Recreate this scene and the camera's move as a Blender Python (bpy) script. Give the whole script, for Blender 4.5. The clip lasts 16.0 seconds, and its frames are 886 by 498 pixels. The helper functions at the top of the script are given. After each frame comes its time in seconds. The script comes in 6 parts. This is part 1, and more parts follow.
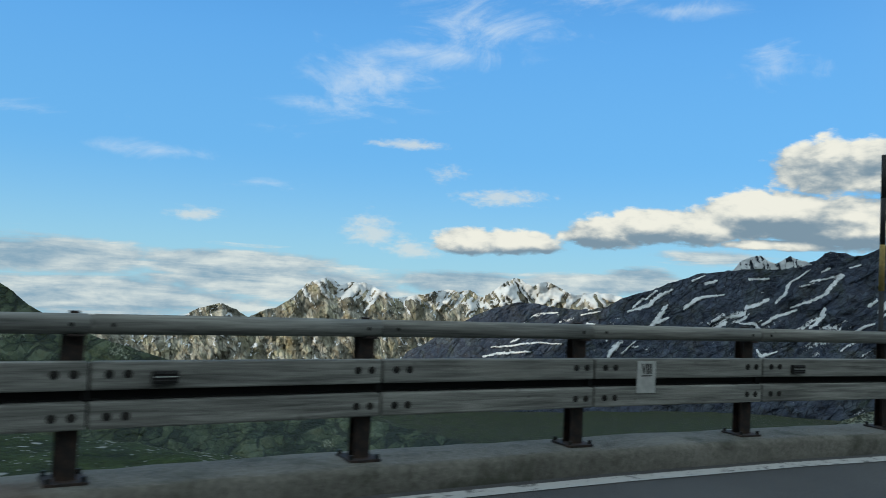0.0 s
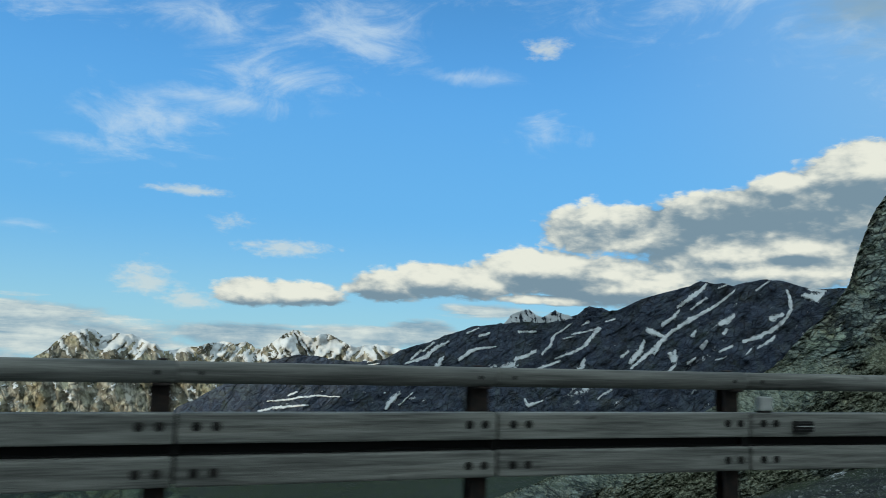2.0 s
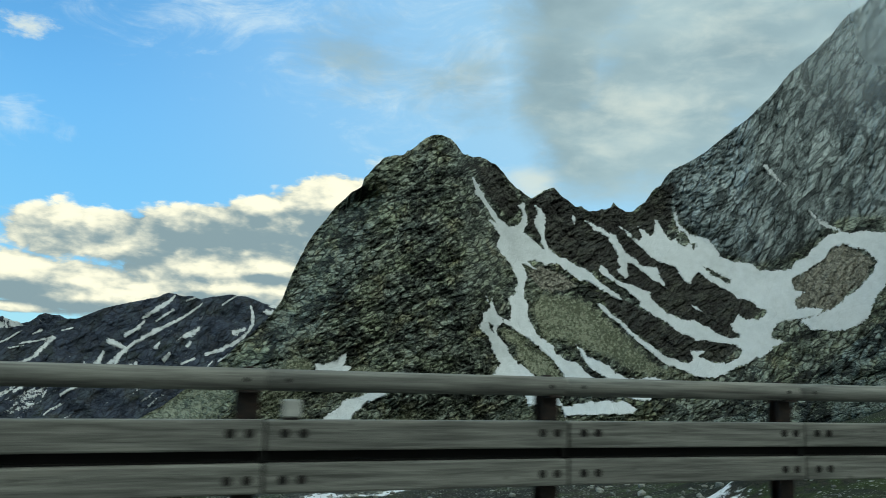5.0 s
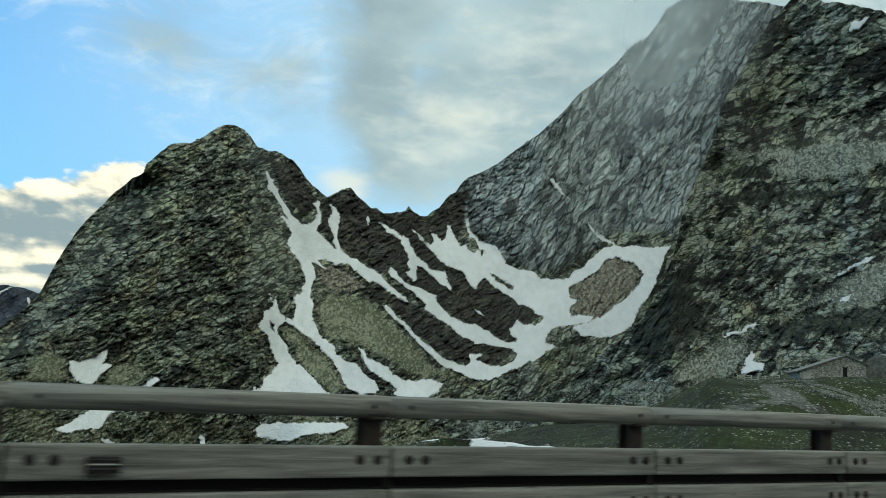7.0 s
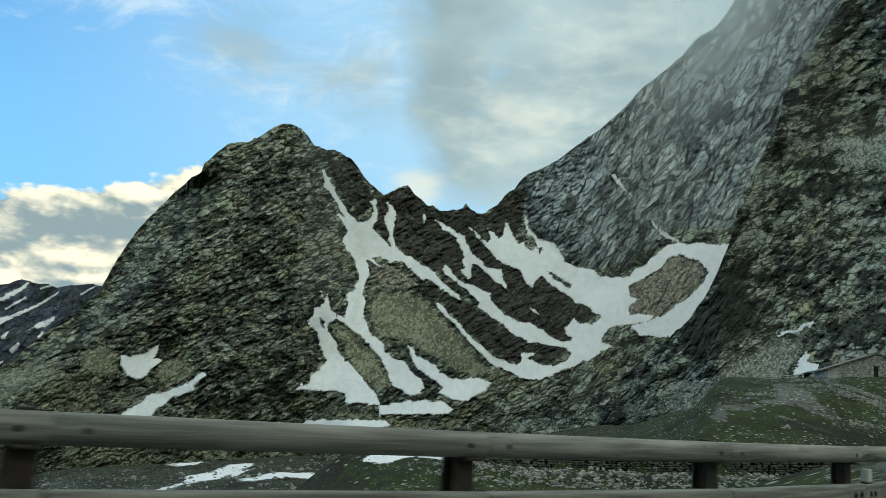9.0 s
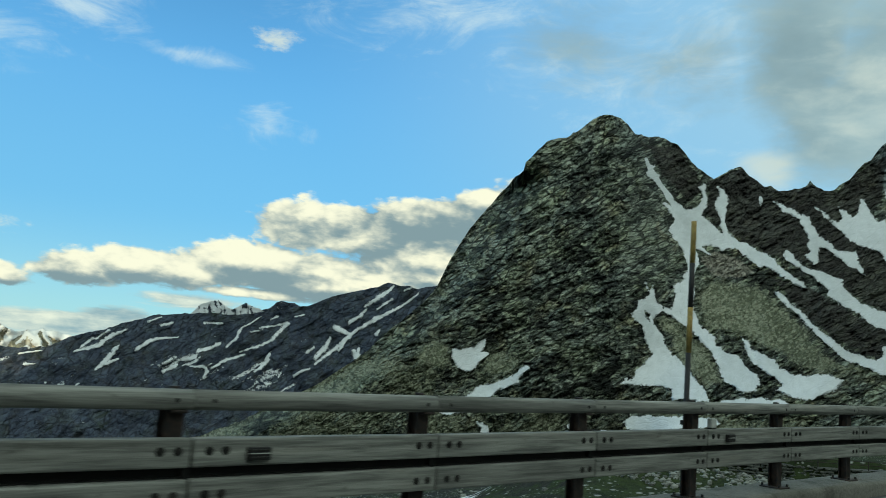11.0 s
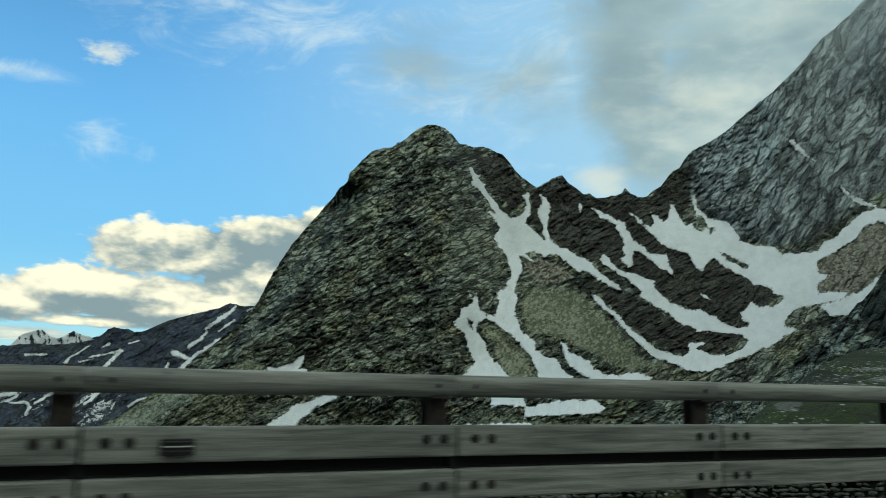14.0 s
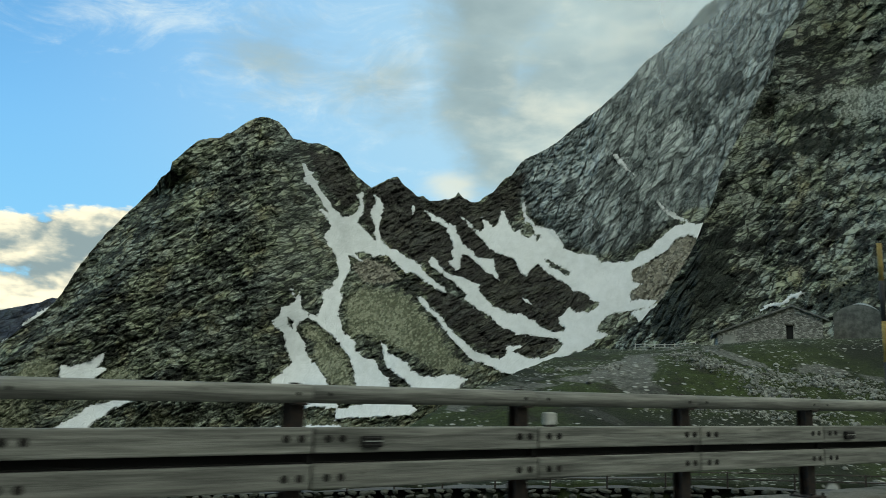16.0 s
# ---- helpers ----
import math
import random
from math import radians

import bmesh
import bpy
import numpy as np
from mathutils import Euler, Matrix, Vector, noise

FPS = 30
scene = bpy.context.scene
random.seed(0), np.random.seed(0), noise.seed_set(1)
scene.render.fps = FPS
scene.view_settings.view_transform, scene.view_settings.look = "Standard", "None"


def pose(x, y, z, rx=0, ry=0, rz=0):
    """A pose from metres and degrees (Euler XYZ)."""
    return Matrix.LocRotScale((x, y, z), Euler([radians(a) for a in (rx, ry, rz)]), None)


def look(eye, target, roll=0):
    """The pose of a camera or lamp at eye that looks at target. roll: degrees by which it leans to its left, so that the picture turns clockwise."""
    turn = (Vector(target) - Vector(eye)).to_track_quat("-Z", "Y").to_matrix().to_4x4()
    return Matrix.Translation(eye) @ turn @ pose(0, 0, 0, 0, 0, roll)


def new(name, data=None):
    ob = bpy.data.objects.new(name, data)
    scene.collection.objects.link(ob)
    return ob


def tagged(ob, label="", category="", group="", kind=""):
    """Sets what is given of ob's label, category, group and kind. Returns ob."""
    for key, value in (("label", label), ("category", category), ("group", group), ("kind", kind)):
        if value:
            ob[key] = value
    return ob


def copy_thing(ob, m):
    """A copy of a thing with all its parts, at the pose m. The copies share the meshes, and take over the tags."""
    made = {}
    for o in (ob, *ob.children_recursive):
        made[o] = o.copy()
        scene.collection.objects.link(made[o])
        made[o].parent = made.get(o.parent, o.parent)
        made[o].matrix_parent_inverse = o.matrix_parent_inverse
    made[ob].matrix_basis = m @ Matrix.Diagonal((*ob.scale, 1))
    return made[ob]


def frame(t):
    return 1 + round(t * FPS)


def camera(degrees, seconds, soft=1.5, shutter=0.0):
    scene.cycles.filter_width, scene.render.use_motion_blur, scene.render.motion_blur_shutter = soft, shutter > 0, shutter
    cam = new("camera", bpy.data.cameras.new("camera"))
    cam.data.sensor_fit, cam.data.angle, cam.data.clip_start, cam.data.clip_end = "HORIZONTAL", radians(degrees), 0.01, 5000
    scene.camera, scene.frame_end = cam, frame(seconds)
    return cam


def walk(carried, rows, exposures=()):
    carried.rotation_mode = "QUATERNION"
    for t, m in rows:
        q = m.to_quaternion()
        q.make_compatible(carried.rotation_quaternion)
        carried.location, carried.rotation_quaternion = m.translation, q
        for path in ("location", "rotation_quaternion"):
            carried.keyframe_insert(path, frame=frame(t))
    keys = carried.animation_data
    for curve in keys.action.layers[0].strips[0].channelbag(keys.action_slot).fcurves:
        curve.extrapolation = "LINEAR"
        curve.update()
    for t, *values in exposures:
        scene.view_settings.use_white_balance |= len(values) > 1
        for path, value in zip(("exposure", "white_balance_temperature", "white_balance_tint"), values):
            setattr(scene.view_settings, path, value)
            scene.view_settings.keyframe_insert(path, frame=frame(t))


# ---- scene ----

# camera and its drive along the road
cam = camera(56.98, 16.0, soft=0.65, shutter=0.12)
walk(cam, [
    (0.0, pose(-1.502, -5.189, 0.608, 92.076, -2.749, -39.125)),
    (0.5, pose(2.880, -5.629, 0.518, 92.992, -2.903, -39.151)),
    (1.0, pose(7.272, -6.604, 0.473, 94.881, -2.681, -40.869)),
    (1.5, pose(11.667, -8.109, 0.489, 95.883, -2.943, -47.825)),
    (2.0, pose(15.871, -10.264, 0.539, 96.453, -2.879, -54.248)),
    (2.5, pose(20.001, -12.867, 0.604, 96.968, -2.850, -60.490)),
    (3.0, pose(23.851, -15.950, 0.680, 97.547, -2.723, -67.969)),
    (3.5, pose(27.398, -19.528, 0.783, 97.978, -2.908, -73.526)),
    (4.0, pose(30.607, -23.570, 0.890, 98.421, -3.084, -79.226)),
    (4.5, pose(33.467, -27.977, 1.020, 98.897, -3.086, -85.470)),
    (5.0, pose(35.878, -32.757, 1.151, 99.300, -3.252, -90.107)),
    (5.2, pose(36.793, -34.750, 1.211, 99.467, -3.191, -92.194)),
    (7.3, pose(43.574, -57.123, 1.921, 100.254, -3.815, -104.084)),
    (7.5, pose(44.122, -59.312, 1.963, 100.282, -3.933, -104.172)),
    (8.0, pose(45.657, -64.730, 2.054, 100.412, -4.051, -104.029)),
    (8.2, pose(46.317, -66.845, 2.092, 100.387, -4.334, -103.642)),
    (10.3, pose(56.439, -86.479, 2.397, 98.522, -5.339, -84.019)),
    (10.5, pose(57.757, -87.966, 2.424, 98.149, -6.052, -81.633)),
    (11.0, pose(61.504, -91.282, 2.464, 97.590, -5.087, -74.601)),
    (11.5, pose(65.482, -94.165, 2.383, 97.373, -3.495, -70.581)),
    (12.0, pose(69.401, -96.837, 2.307, 97.144, -3.808, -68.745)),
    (12.5, pose(73.429, -99.596, 2.319, 97.306, -3.762, -67.338)),
    (13.0, pose(77.301, -102.719, 2.404, 98.154, -3.449, -69.562)),
    (13.5, pose(80.916, -106.346, 2.517, 98.874, -2.621, -77.197)),
    (14.0, pose(84.084, -110.467, 2.626, 99.336, -1.881, -84.786)),
    (14.5, pose(86.771, -115.002, 2.679, 99.691, -1.554, -91.540)),
    (15.0, pose(89.125, -119.795, 2.726, 99.871, -1.639, -94.978)),
    (15.5, pose(91.462, -124.689, 2.798, 99.880, -2.124, -95.428)),
    (16.0, pose(93.939, -129.611, 2.877, 99.851, -2.163, -95.523)),
], exposures=[(0.0, 0.0, 6000, 9), (1.5, -0.02, 6000, 7), (2.5, -0.10, 5880, 4), (3.0, -0.06, 5850, 2), (3.5, -0.02, 5900, 1), (4.0, 0.03, 6000, 0), (4.5, 0.14, 6350, 0), (5.0, 0.30, 6680, 1), (5.5, 0.40, 6900, 3), (8.2, 0.50, 7080, 4),
                (10.3, 0.33, 6850, 1), (11.0, 0.18, 6600, -3), (11.5, 0.10, 6450, -4), (12.5, 0.04, 6400, -5), (13.0, 0.06, 6450, -5), (13.5, 0.15, 6580, -4), (14.0, 0.28, 6850, 0), (14.5, 0.40, 7050, 3), (16.0, 0.41, 7280, 4)])

# ---------------------------------------------------------------- node helpers


class Val:
    """A shader value that can be added, multiplied and so on, each step a Math node."""

    def __init__(self, tree, sock):
        self.tree, self.sock = tree, sock

    def op(self, kind, b=None, c=None, flip=False):
        n = self.tree.nodes.new("ShaderNodeMath")
        n.operation = kind
        args = (b, self) if flip else (self, b, c)
        for i, a in enumerate(args):
            if isinstance(a, Val):
                self.tree.links.new(a.sock, n.inputs[i])
            elif a is not None:
                n.inputs[i].default_value = a
        return Val(self.tree, n.outputs[0])

    def __add__(self, b):
        return self.op("ADD", b)

    def __radd__(self, b):
        return self.op("ADD", b)

    def __mul__(self, b):
        return self.op("MULTIPLY", b)

    def __rmul__(self, b):
        return self.op("MULTIPLY", b)

    def __sub__(self, b):
        return self.op("SUBTRACT", b)

    def __rsub__(self, b):
        return self.op("SUBTRACT", b, flip=True)

    def top(self, b):
        return self.op("MAXIMUM", b)

    def low(self, b):
        return self.op("MINIMUM", b)

    def step(self, a, b):
        """0 below a, 1 above b, smooth between."""
        n = self.tree.nodes.new("ShaderNodeMapRange")
        n.interpolation_type = "SMOOTHSTEP"
        self.tree.links.new(self.sock, n.inputs[0])
        n.inputs[1].default_value, n.inputs[2].default_value = a, b
        return Val(self.tree, n.outputs[0])


def mixc(tree, fac, a, b, how="MIX"):
    n = tree.nodes.new("ShaderNodeMix")
    n.data_type, n.blend_type = "RGBA", how
    for sock, v in ((n.inputs[0], fac), (n.inputs[6], a), (n.inputs[7], b)):
        if isinstance(v, Val):
            tree.links.new(v.sock, sock)
        elif isinstance(v, (int, float)):
            sock.default_value = v
        elif isinstance(v, tuple):
            sock.default_value = (*v, 1)
        else:
            tree.links.new(v, sock)
    return n.outputs[2]


def combine(tree, x, y, z=0.0):
    n = tree.nodes.new("ShaderNodeCombineXYZ")
    for i, v in enumerate((x, y, z)):
        if isinstance(v, Val):
            tree.links.new(v.sock, n.inputs[i])
        else:
            n.inputs[i].default_value = v
    return n.outputs[0]


def noise_of(tree, vec, scale, detail=4.0, rough=0.55, warp=0.0):
    n = tree.nodes.new("ShaderNodeTexNoise")
    n.inputs["Scale"].default_value, n.inputs["Detail"].default_value = scale, detail
    n.inputs["Roughness"].default_value, n.inputs["Distortion"].default_value = rough, warp
    tree.links.new(vec, n.inputs["Vector"])
    return Val(tree, n.outputs[0])


def cells(tree, vec, scale, feature="DISTANCE_TO_EDGE", out="Distance"):
    n = tree.nodes.new("ShaderNodeTexVoronoi")
    n.feature = feature
    n.inputs["Scale"].default_value = scale
    tree.links.new(vec, n.inputs["Vector"])
    return Val(tree, n.outputs[out])


def mapped(tree, vec, scale=(1, 1, 1), turn=0.0):
    """Turn about z, then stretch."""
    a = tree.nodes.new("ShaderNodeMapping")
    a.inputs["Rotation"].default_value = (0, 0, turn)
    tree.links.new(vec, a.inputs[0])
    b = tree.nodes.new("ShaderNodeMapping")
    b.inputs["Scale"].default_value = scale
    tree.links.new(a.outputs[0], b.inputs[0])
    return b.outputs[0]


def material(name):
    m = bpy.data.materials.new(name)
    m.use_nodes = True
    t = m.node_tree
    bsdf = t.nodes["Principled BSDF"]
    return m, t, bsdf


def coords(tree, which="Object"):
    return tree.nodes.new("ShaderNodeTexCoord").outputs[which]


def attr(tree, name):
    n = tree.nodes.new("ShaderNodeAttribute")
    n.attribute_name = name
    return Val(tree, n.outputs["Fac"])


def bump(tree, bsdf, height, dist, strength=1.0):
    n = tree.nodes.new("ShaderNodeBump")
    n.inputs["Distance"].default_value, n.inputs["Strength"].default_value = dist, strength
    tree.links.new(height.sock, n.inputs["Height"])
    tree.links.new(n.outputs[0], bsdf.inputs["Normal"])


# ---------------------------------------------------------------- sky and sun

SUN_AZ, SUN_EL = -82.0, 5.5          # degrees from +y towards +x
world = bpy.data.worlds.new("sky")
scene.world = world
world.use_nodes = True
wt = world.node_tree
wt.nodes.clear()
sky = wt.nodes.new("ShaderNodeTexSky")
sky.sky_type, sky.sun_disc = "NISHITA", False
sky.sun_elevation, sky.sun_rotation = radians(SUN_EL), radians(SUN_AZ)
sky.altitude, sky.air_density, sky.dust_density, sky.ozone_density = 2200, 1.0, 0.6, 1.5
sep = wt.nodes.new("ShaderNodeSeparateXYZ")
wt.links.new(coords(wt, "Generated"), sep.inputs[0])
dx, dy, dz = (Val(wt, sep.outputs[i]) for i in range(3))
AZ = dx.op("ARCTAN2", dy) * 57.2958
EL = dz.op("ARCSINE") * 57.2958
wisp = combine(wt, AZ * 0.8 + EL * 0.9, EL * 2.2 - AZ * 0.55, 3.0)
puff = combine(wt, AZ * 0.75, EL * 1.7, 0.0)
lit = combine(wt, AZ * 0.75 + 0.5, EL * 1.7 - 1.2, 0.0)
flat = combine(wt, AZ * 0.22, EL * 1.7, 5.0)
n_big = noise_of(wt, puff, 0.34, 8.0, 0.56, 0.25)
n_lit = noise_of(wt, lit, 0.34, 6.0, 0.56, 0.25)
n_fine = noise_of(wt, puff, 1.3, 6.0, 0.62, 0.2)
n_flat = noise_of(wt, flat, 0.62, 7.0, 0.6, 0.4)
n_wisp = noise_of(wt, wisp, 0.16, 9.0, 0.64, 0.9)


def blobs(rows, lift=0.0):
    """Soft ellipses: azimuth, height, half width, half height above and below, weight."""
    total = None
    for a, e, w, up, down, k in rows:
        u = (AZ - a) * (1.0 / w)
        h = EL - (e - lift)
        v = h.top(0.0) * (1.0 / up) + h.low(0.0) * (1.0 / down)
        m = (1.0 - (u * u + v * v).op("SQRT")) * k
        total = m if total is None else total.top(m)
    return total


CUMULUS = [
    (40.8, 2.5, 2.4, 1.2, 0.7, 1.0), (44.0, 2.7, 3.2, 1.0, 0.8, 1.0), (50.3, 3.5, 3.0, 1.4, 0.8, 1.0), (53.4, 4.0, 3.4, 1.5, 1.0, 1.1), (56.5, 4.0, 3.0, 1.5, 0.9, 1.0),
    (59.4, 5.2, 2.8, 1.5, 1.8, 1.1), (62.4, 5.1, 3.8, 1.5, 1.8, 1.1), (65.6, 4.9, 4.4, 1.5, 1.5, 1.0), (64.0, 8.6, 3.0, 1.5, 2.2, 1.1), (66.8, 8.7, 3.2, 1.3, 2.2, 1.1),
]
CUMULUS += [
    (73.0, 6.6, 5.2, 1.6, 1.5, 1.1), (77.5, 6.9, 4.6, 1.5, 1.3, 1.1), (61.5, 3.2, 3.9, 0.4, 0.4, 0.9), (81.6, 11.8, 4.0, 2.0, 3.0, 1.2), (76.8, 11.2, 2.4, 0.8, 1.7, 1.0), (70.0, 8.0, 5.0, 1.8, 2.0, 1.0),
    (74.5, 9.2, 6.5, 1.9, 2.2, 1.2), (79.5, 9.6, 5.5, 2.2, 3.0, 1.2), (66.5, 4.2, 8.0, 1.5, 1.1, 1.1), (75.5, 5.4, 6.0, 1.5, 1.2, 1.1),
]
GREYS = [
    (70.7, 8.6, 5.0, 1.8, 1.5, 1.0), (75.0, 9.4, 5.2, 1.8, 1.6, 1.1), (46.4, 2.2, 1.7, 0.6, 0.5, 0.8), (80.0, 10.1, 4.6, 1.6, 1.8, 1.0), (62.0, 4.0, 4.0, 0.7, 0.8, 0.7), (77.3, 6.4, 1.8, 0.4, 0.4, 0.8),
]
BANKS = [
    (13.0, 0.2, 8.0, 1.5, 1.3, 1.0), (24.9, 0.3, 8.0, 1.1, 1.3, 1.0), (14.0, -2.2, 14.0, 1.6, 1.6, 1.0), (28.0, -0.8, 10.0, 1.2, 1.2, 1.0),
    (40.6, -0.2, 6.0, 0.9, 1.1, 1.0), (49.6, 0.1, 6.5, 0.7, 0.9, 1.0), (52.8, 0.6, 2.6, 0.9, 0.8, 1.1), (57.0, 2.2, 3.5, 0.5, 0.5, 0.6),
]
SMALL = [
    (60.6, 20.4, 1.9, 0.8, 0.8, 1.0), (21.8, 3.5, 2.0, 0.6, 0.45, 1.0), (33.9, 3.1, 2.2, 1.4, 1.1, 0.9), (36.8, 1.8, 2.3, 0.8, 0.7, 0.9),
    (43.0, 5.8, 3.2, 0.8, 0.7, 0.85), (36.1, 9.2, 3.0, 0.4, 0.35, 0.9), (39.3, 7.4, 1.8, 0.6, 0.6, 0.6), (84.9, 15.0, 1.6, 0.6, 0.7, 0.9),
]
STORM = [
    (82.6, 22.4, 5.0, 3.0, 2.6, 0.26), (91.2, 20.4, 4.4, 3.0, 3.0, 0.36), (97.6, 20.9, 4.6, 7.0, 5.2, 1.1), (100.5, 17.1, 6.2, 5.0, 4.6, 1.1), (105.0, 19.3, 8.4, 9.0, 7.0, 1.2), (98.5, 27.0, 6.5, 7.0, 5.0, 1.1),
    (112.0, 23.0, 13.0, 11.0, 9.0, 1.2), (130.0, 32.0, 30.0, 20.0, 18.0, 1.2),
]
HAZE = [(110.0, 22.0, 50.0, 30.0, 26.0, 1.0)]
PALE = [(95.5, 14.2, 2.6, 1.5, 2.0, 1.0), (103.0, 19.0, 8.0, 4.0, 5.0, 0.45), (109.0, 24.0, 7.0, 4.0, 4.0, 0.35)]
CIRRUS = [
    (33.5, 13.3, 5.4, 2.2, 2.2, 1.15), (30.2, 11.5, 5.0, 1.1, 1.5, 1.0), (38.5, 15.4, 6.0, 0.9, 1.1, 1.05), (41.5, 17.4, 5.0, 2.2, 1.9, 1.0), (47.0, 20.8, 5.2, 2.8, 2.5, 1.2),
    (35.2, 20.6, 6.0, 2.6, 2.2, 0.9), (60.8, 14.7, 2.4, 1.5, 1.6, 1.1), (54.4, 18.4, 3.0, 0.5, 0.5, 0.8), (24.1, 19.9, 11.0, 1.6, 1.2, 0.9), (20.0, 7.6, 6.0, 0.5, 0.5, 0.7), (11.0, 9.4, 5.0, 0.5, 0.5, 0.7),
    (26.5, 9.8, 2.4, 0.7, 0.6, 0.7), (26.6, 6.0, 3.0, 0.4, 0.4, 0.7), (70.0, 24.0, 14.0, 3.0, 2.6, 0.8), (90.0, 21.0, 10.0, 5.0, 4.0, 0.7),
]
cum_m, bank_m, grey_m = blobs(CUMULUS), blobs(BANKS), blobs(GREYS)
billow = cells(wt, combine(wt, AZ * 0.9 + n_fine * 0.8, EL * 1.35 + n_big * 0.8, 0.0), 1.0, "SMOOTH_F1", "Distance")
lobes = cells(wt, combine(wt, AZ * 2.1 + n_fine * 1.2, EL * 3.0 + n_big * 0.9, 2.0), 1.0, "SMOOTH_F1", "Distance")
puffy = (0.5 - billow) * 0.9 + (0.5 - lobes) * 0.45
cum = (cum_m * 1.7 + puffy * 0.6 + (n_big - 0.5) * 1.5 + (n_fine - 0.5) * 1.0 + 0.30).step(0.05, 0.62)
bank = (bank_m * 1.5 + (n_flat - 0.5) * 2.3 + (n_fine - 0.5) * 0.6 + 0.22).step(0.0, 0.75) * 0.93
small = (blobs(SMALL) * 1.3 + (n_big - 0.5) * 2.4 + (n_fine - 0.5) * 2.2 + 0.12).step(0.05, 1.35) * 0.72
n_soft = noise_of(wt, puff, 0.15, 4.0, 0.45, 0.2)
storm = (blobs(STORM) * 1.7 + (n_soft - 0.5) * 1.6 + (n_big - 0.5) * 1.1 + (n_fine - 0.5) * 0.35).step(-0.25, 1.1) * 0.84
pale = (blobs(PALE) * 1.6 + (n_big - 0.5) * 2.2).step(0.0, 1.4) * 0.75
haze = (blobs(HAZE)).step(0.0, 0.8) * 0.62
cirr = (blobs(CIRRUS) * 0.85 + (n_wisp - 0.5) * 3.6 + (n_fine - 0.5) * 0.6 + 0.12).step(0.0, 1.75) * 0.78
relief = (n_big - n_lit) * 1.5 + (n_fine - 0.5) * 0.5
rise_c = cum_m - blobs(CUMULUS, 0.6)
shade_c = (rise_c * 1.1 + relief * 1.2 + puffy * 0.6 - grey_m.top(0.0) * 0.9 + 0.45).step(-0.05, 1.1)
shade_b = ((n_flat - 0.5) * 1.8 + relief * 0.6 + 0.42).step(0.0, 1.0)
edge_s = (AZ - 92.0).step(0.0, 16.0)
shade_s = ((n_soft - 0.5) * 1.2 + (n_big - 0.5) * 0.6 + edge_s * 0.30 + 0.24).step(-0.2, 1.05)
white = mixc(wt, shade_c, (0.215, 0.295, 0.345), (0.90, 0.85, 0.70))
whiteb = mixc(wt, shade_b, (0.24, 0.36, 0.44), (0.80, 0.80, 0.70))
grey = mixc(wt, shade_s, (0.18, 0.25, 0.282), (0.385, 0.485, 0.515))
# unseen broken high cloud, overhead and towards the low sun, all round outside the clear part, added to brighten the
# near slopes
away = 1.0 - (dx * 0.80 + dy * 0.58) * 0.9
deck = (away.step(0.45, 1.25) + dz.step(0.45, 0.8) * 0.8 + (n_big - 0.5) * 0.5).step(0.25, 0.95)
high = mixc(wt, n_big.step(0.3, 0.7), (0.485, 0.575, 0.595), (1.01, 1.13, 1.135))
blue = mixc(wt, EL.step(-2.0, 9.0), (0.42, 0.72, 0.83), (0.195, 0.52, 0.88))
blue = mixc(wt, EL.step(6.0, 24.0), blue, (0.135, 0.425, 0.88))
blue = mixc(wt, EL.step(15.0, 30.0) * (86.0 - AZ).step(0.0, 30.0) * 0.9, blue, (0.085, 0.27, 0.56))
blue = mixc(wt, EL.step(24.0, 60.0), blue, (0.08, 0.28, 0.66))
SKY_GAIN = 0.12
air = mixc(wt, 1.0, sky.outputs[0], (SKY_GAIN * 0.6, SKY_GAIN * 0.9, SKY_GAIN * 1.25), "MULTIPLY")
back = mixc(wt, 0.8, air, blue)
back = mixc(wt, haze, back, (0.42, 0.60, 0.71))
back = mixc(wt, cirr, back, (0.62, 0.72, 0.80))
back = mixc(wt, bank, back, whiteb)
back = mixc(wt, small, back, (0.72, 0.73, 0.66))
back = mixc(wt, cum, back, white)
back = mixc(wt, storm, back, grey)
back = mixc(wt, pale, back, (0.60, 0.64, 0.61))
back = mixc(wt, deck, back, high)
bg = wt.nodes.new("ShaderNodeBackground")
bg.inputs[1].default_value = 1.0
wt.links.new(back, bg.inputs[0])
wout = wt.nodes.new("ShaderNodeOutputWorld")
wt.links.new(bg.outputs[0], wout.inputs[0])

sun = new("sun", bpy.data.lights.new("sun", "SUN"))
sun.data.energy, sun.data.angle, sun.data.color = 3.1, radians(0.5), (1.0, 0.87, 0.68)
sa, se = radians(SUN_AZ), radians(SUN_EL)
sun.matrix_world = look(Vector((math.sin(sa) * math.cos(se), math.cos(sa) * math.cos(se), math.sin(se))) * 100, (0, 0, 0))

# ---------------------------------------------------------------- number helpers


def hash3(ix, iy, iz):
    h = (ix * 374761393 + iy * 668265263 + iz * 2147483647 + 974634777) & 0xFFFFFFFF
    h = ((h ^ (h >> 13)) * 1274126177) & 0xFFFFFFFF
    h = ((h ^ (h >> 16)) * 2246822519) & 0xFFFFFFFF
    return ((h ^ (h >> 15)) & 0xFFFFFF) / float(0xFFFFFF)


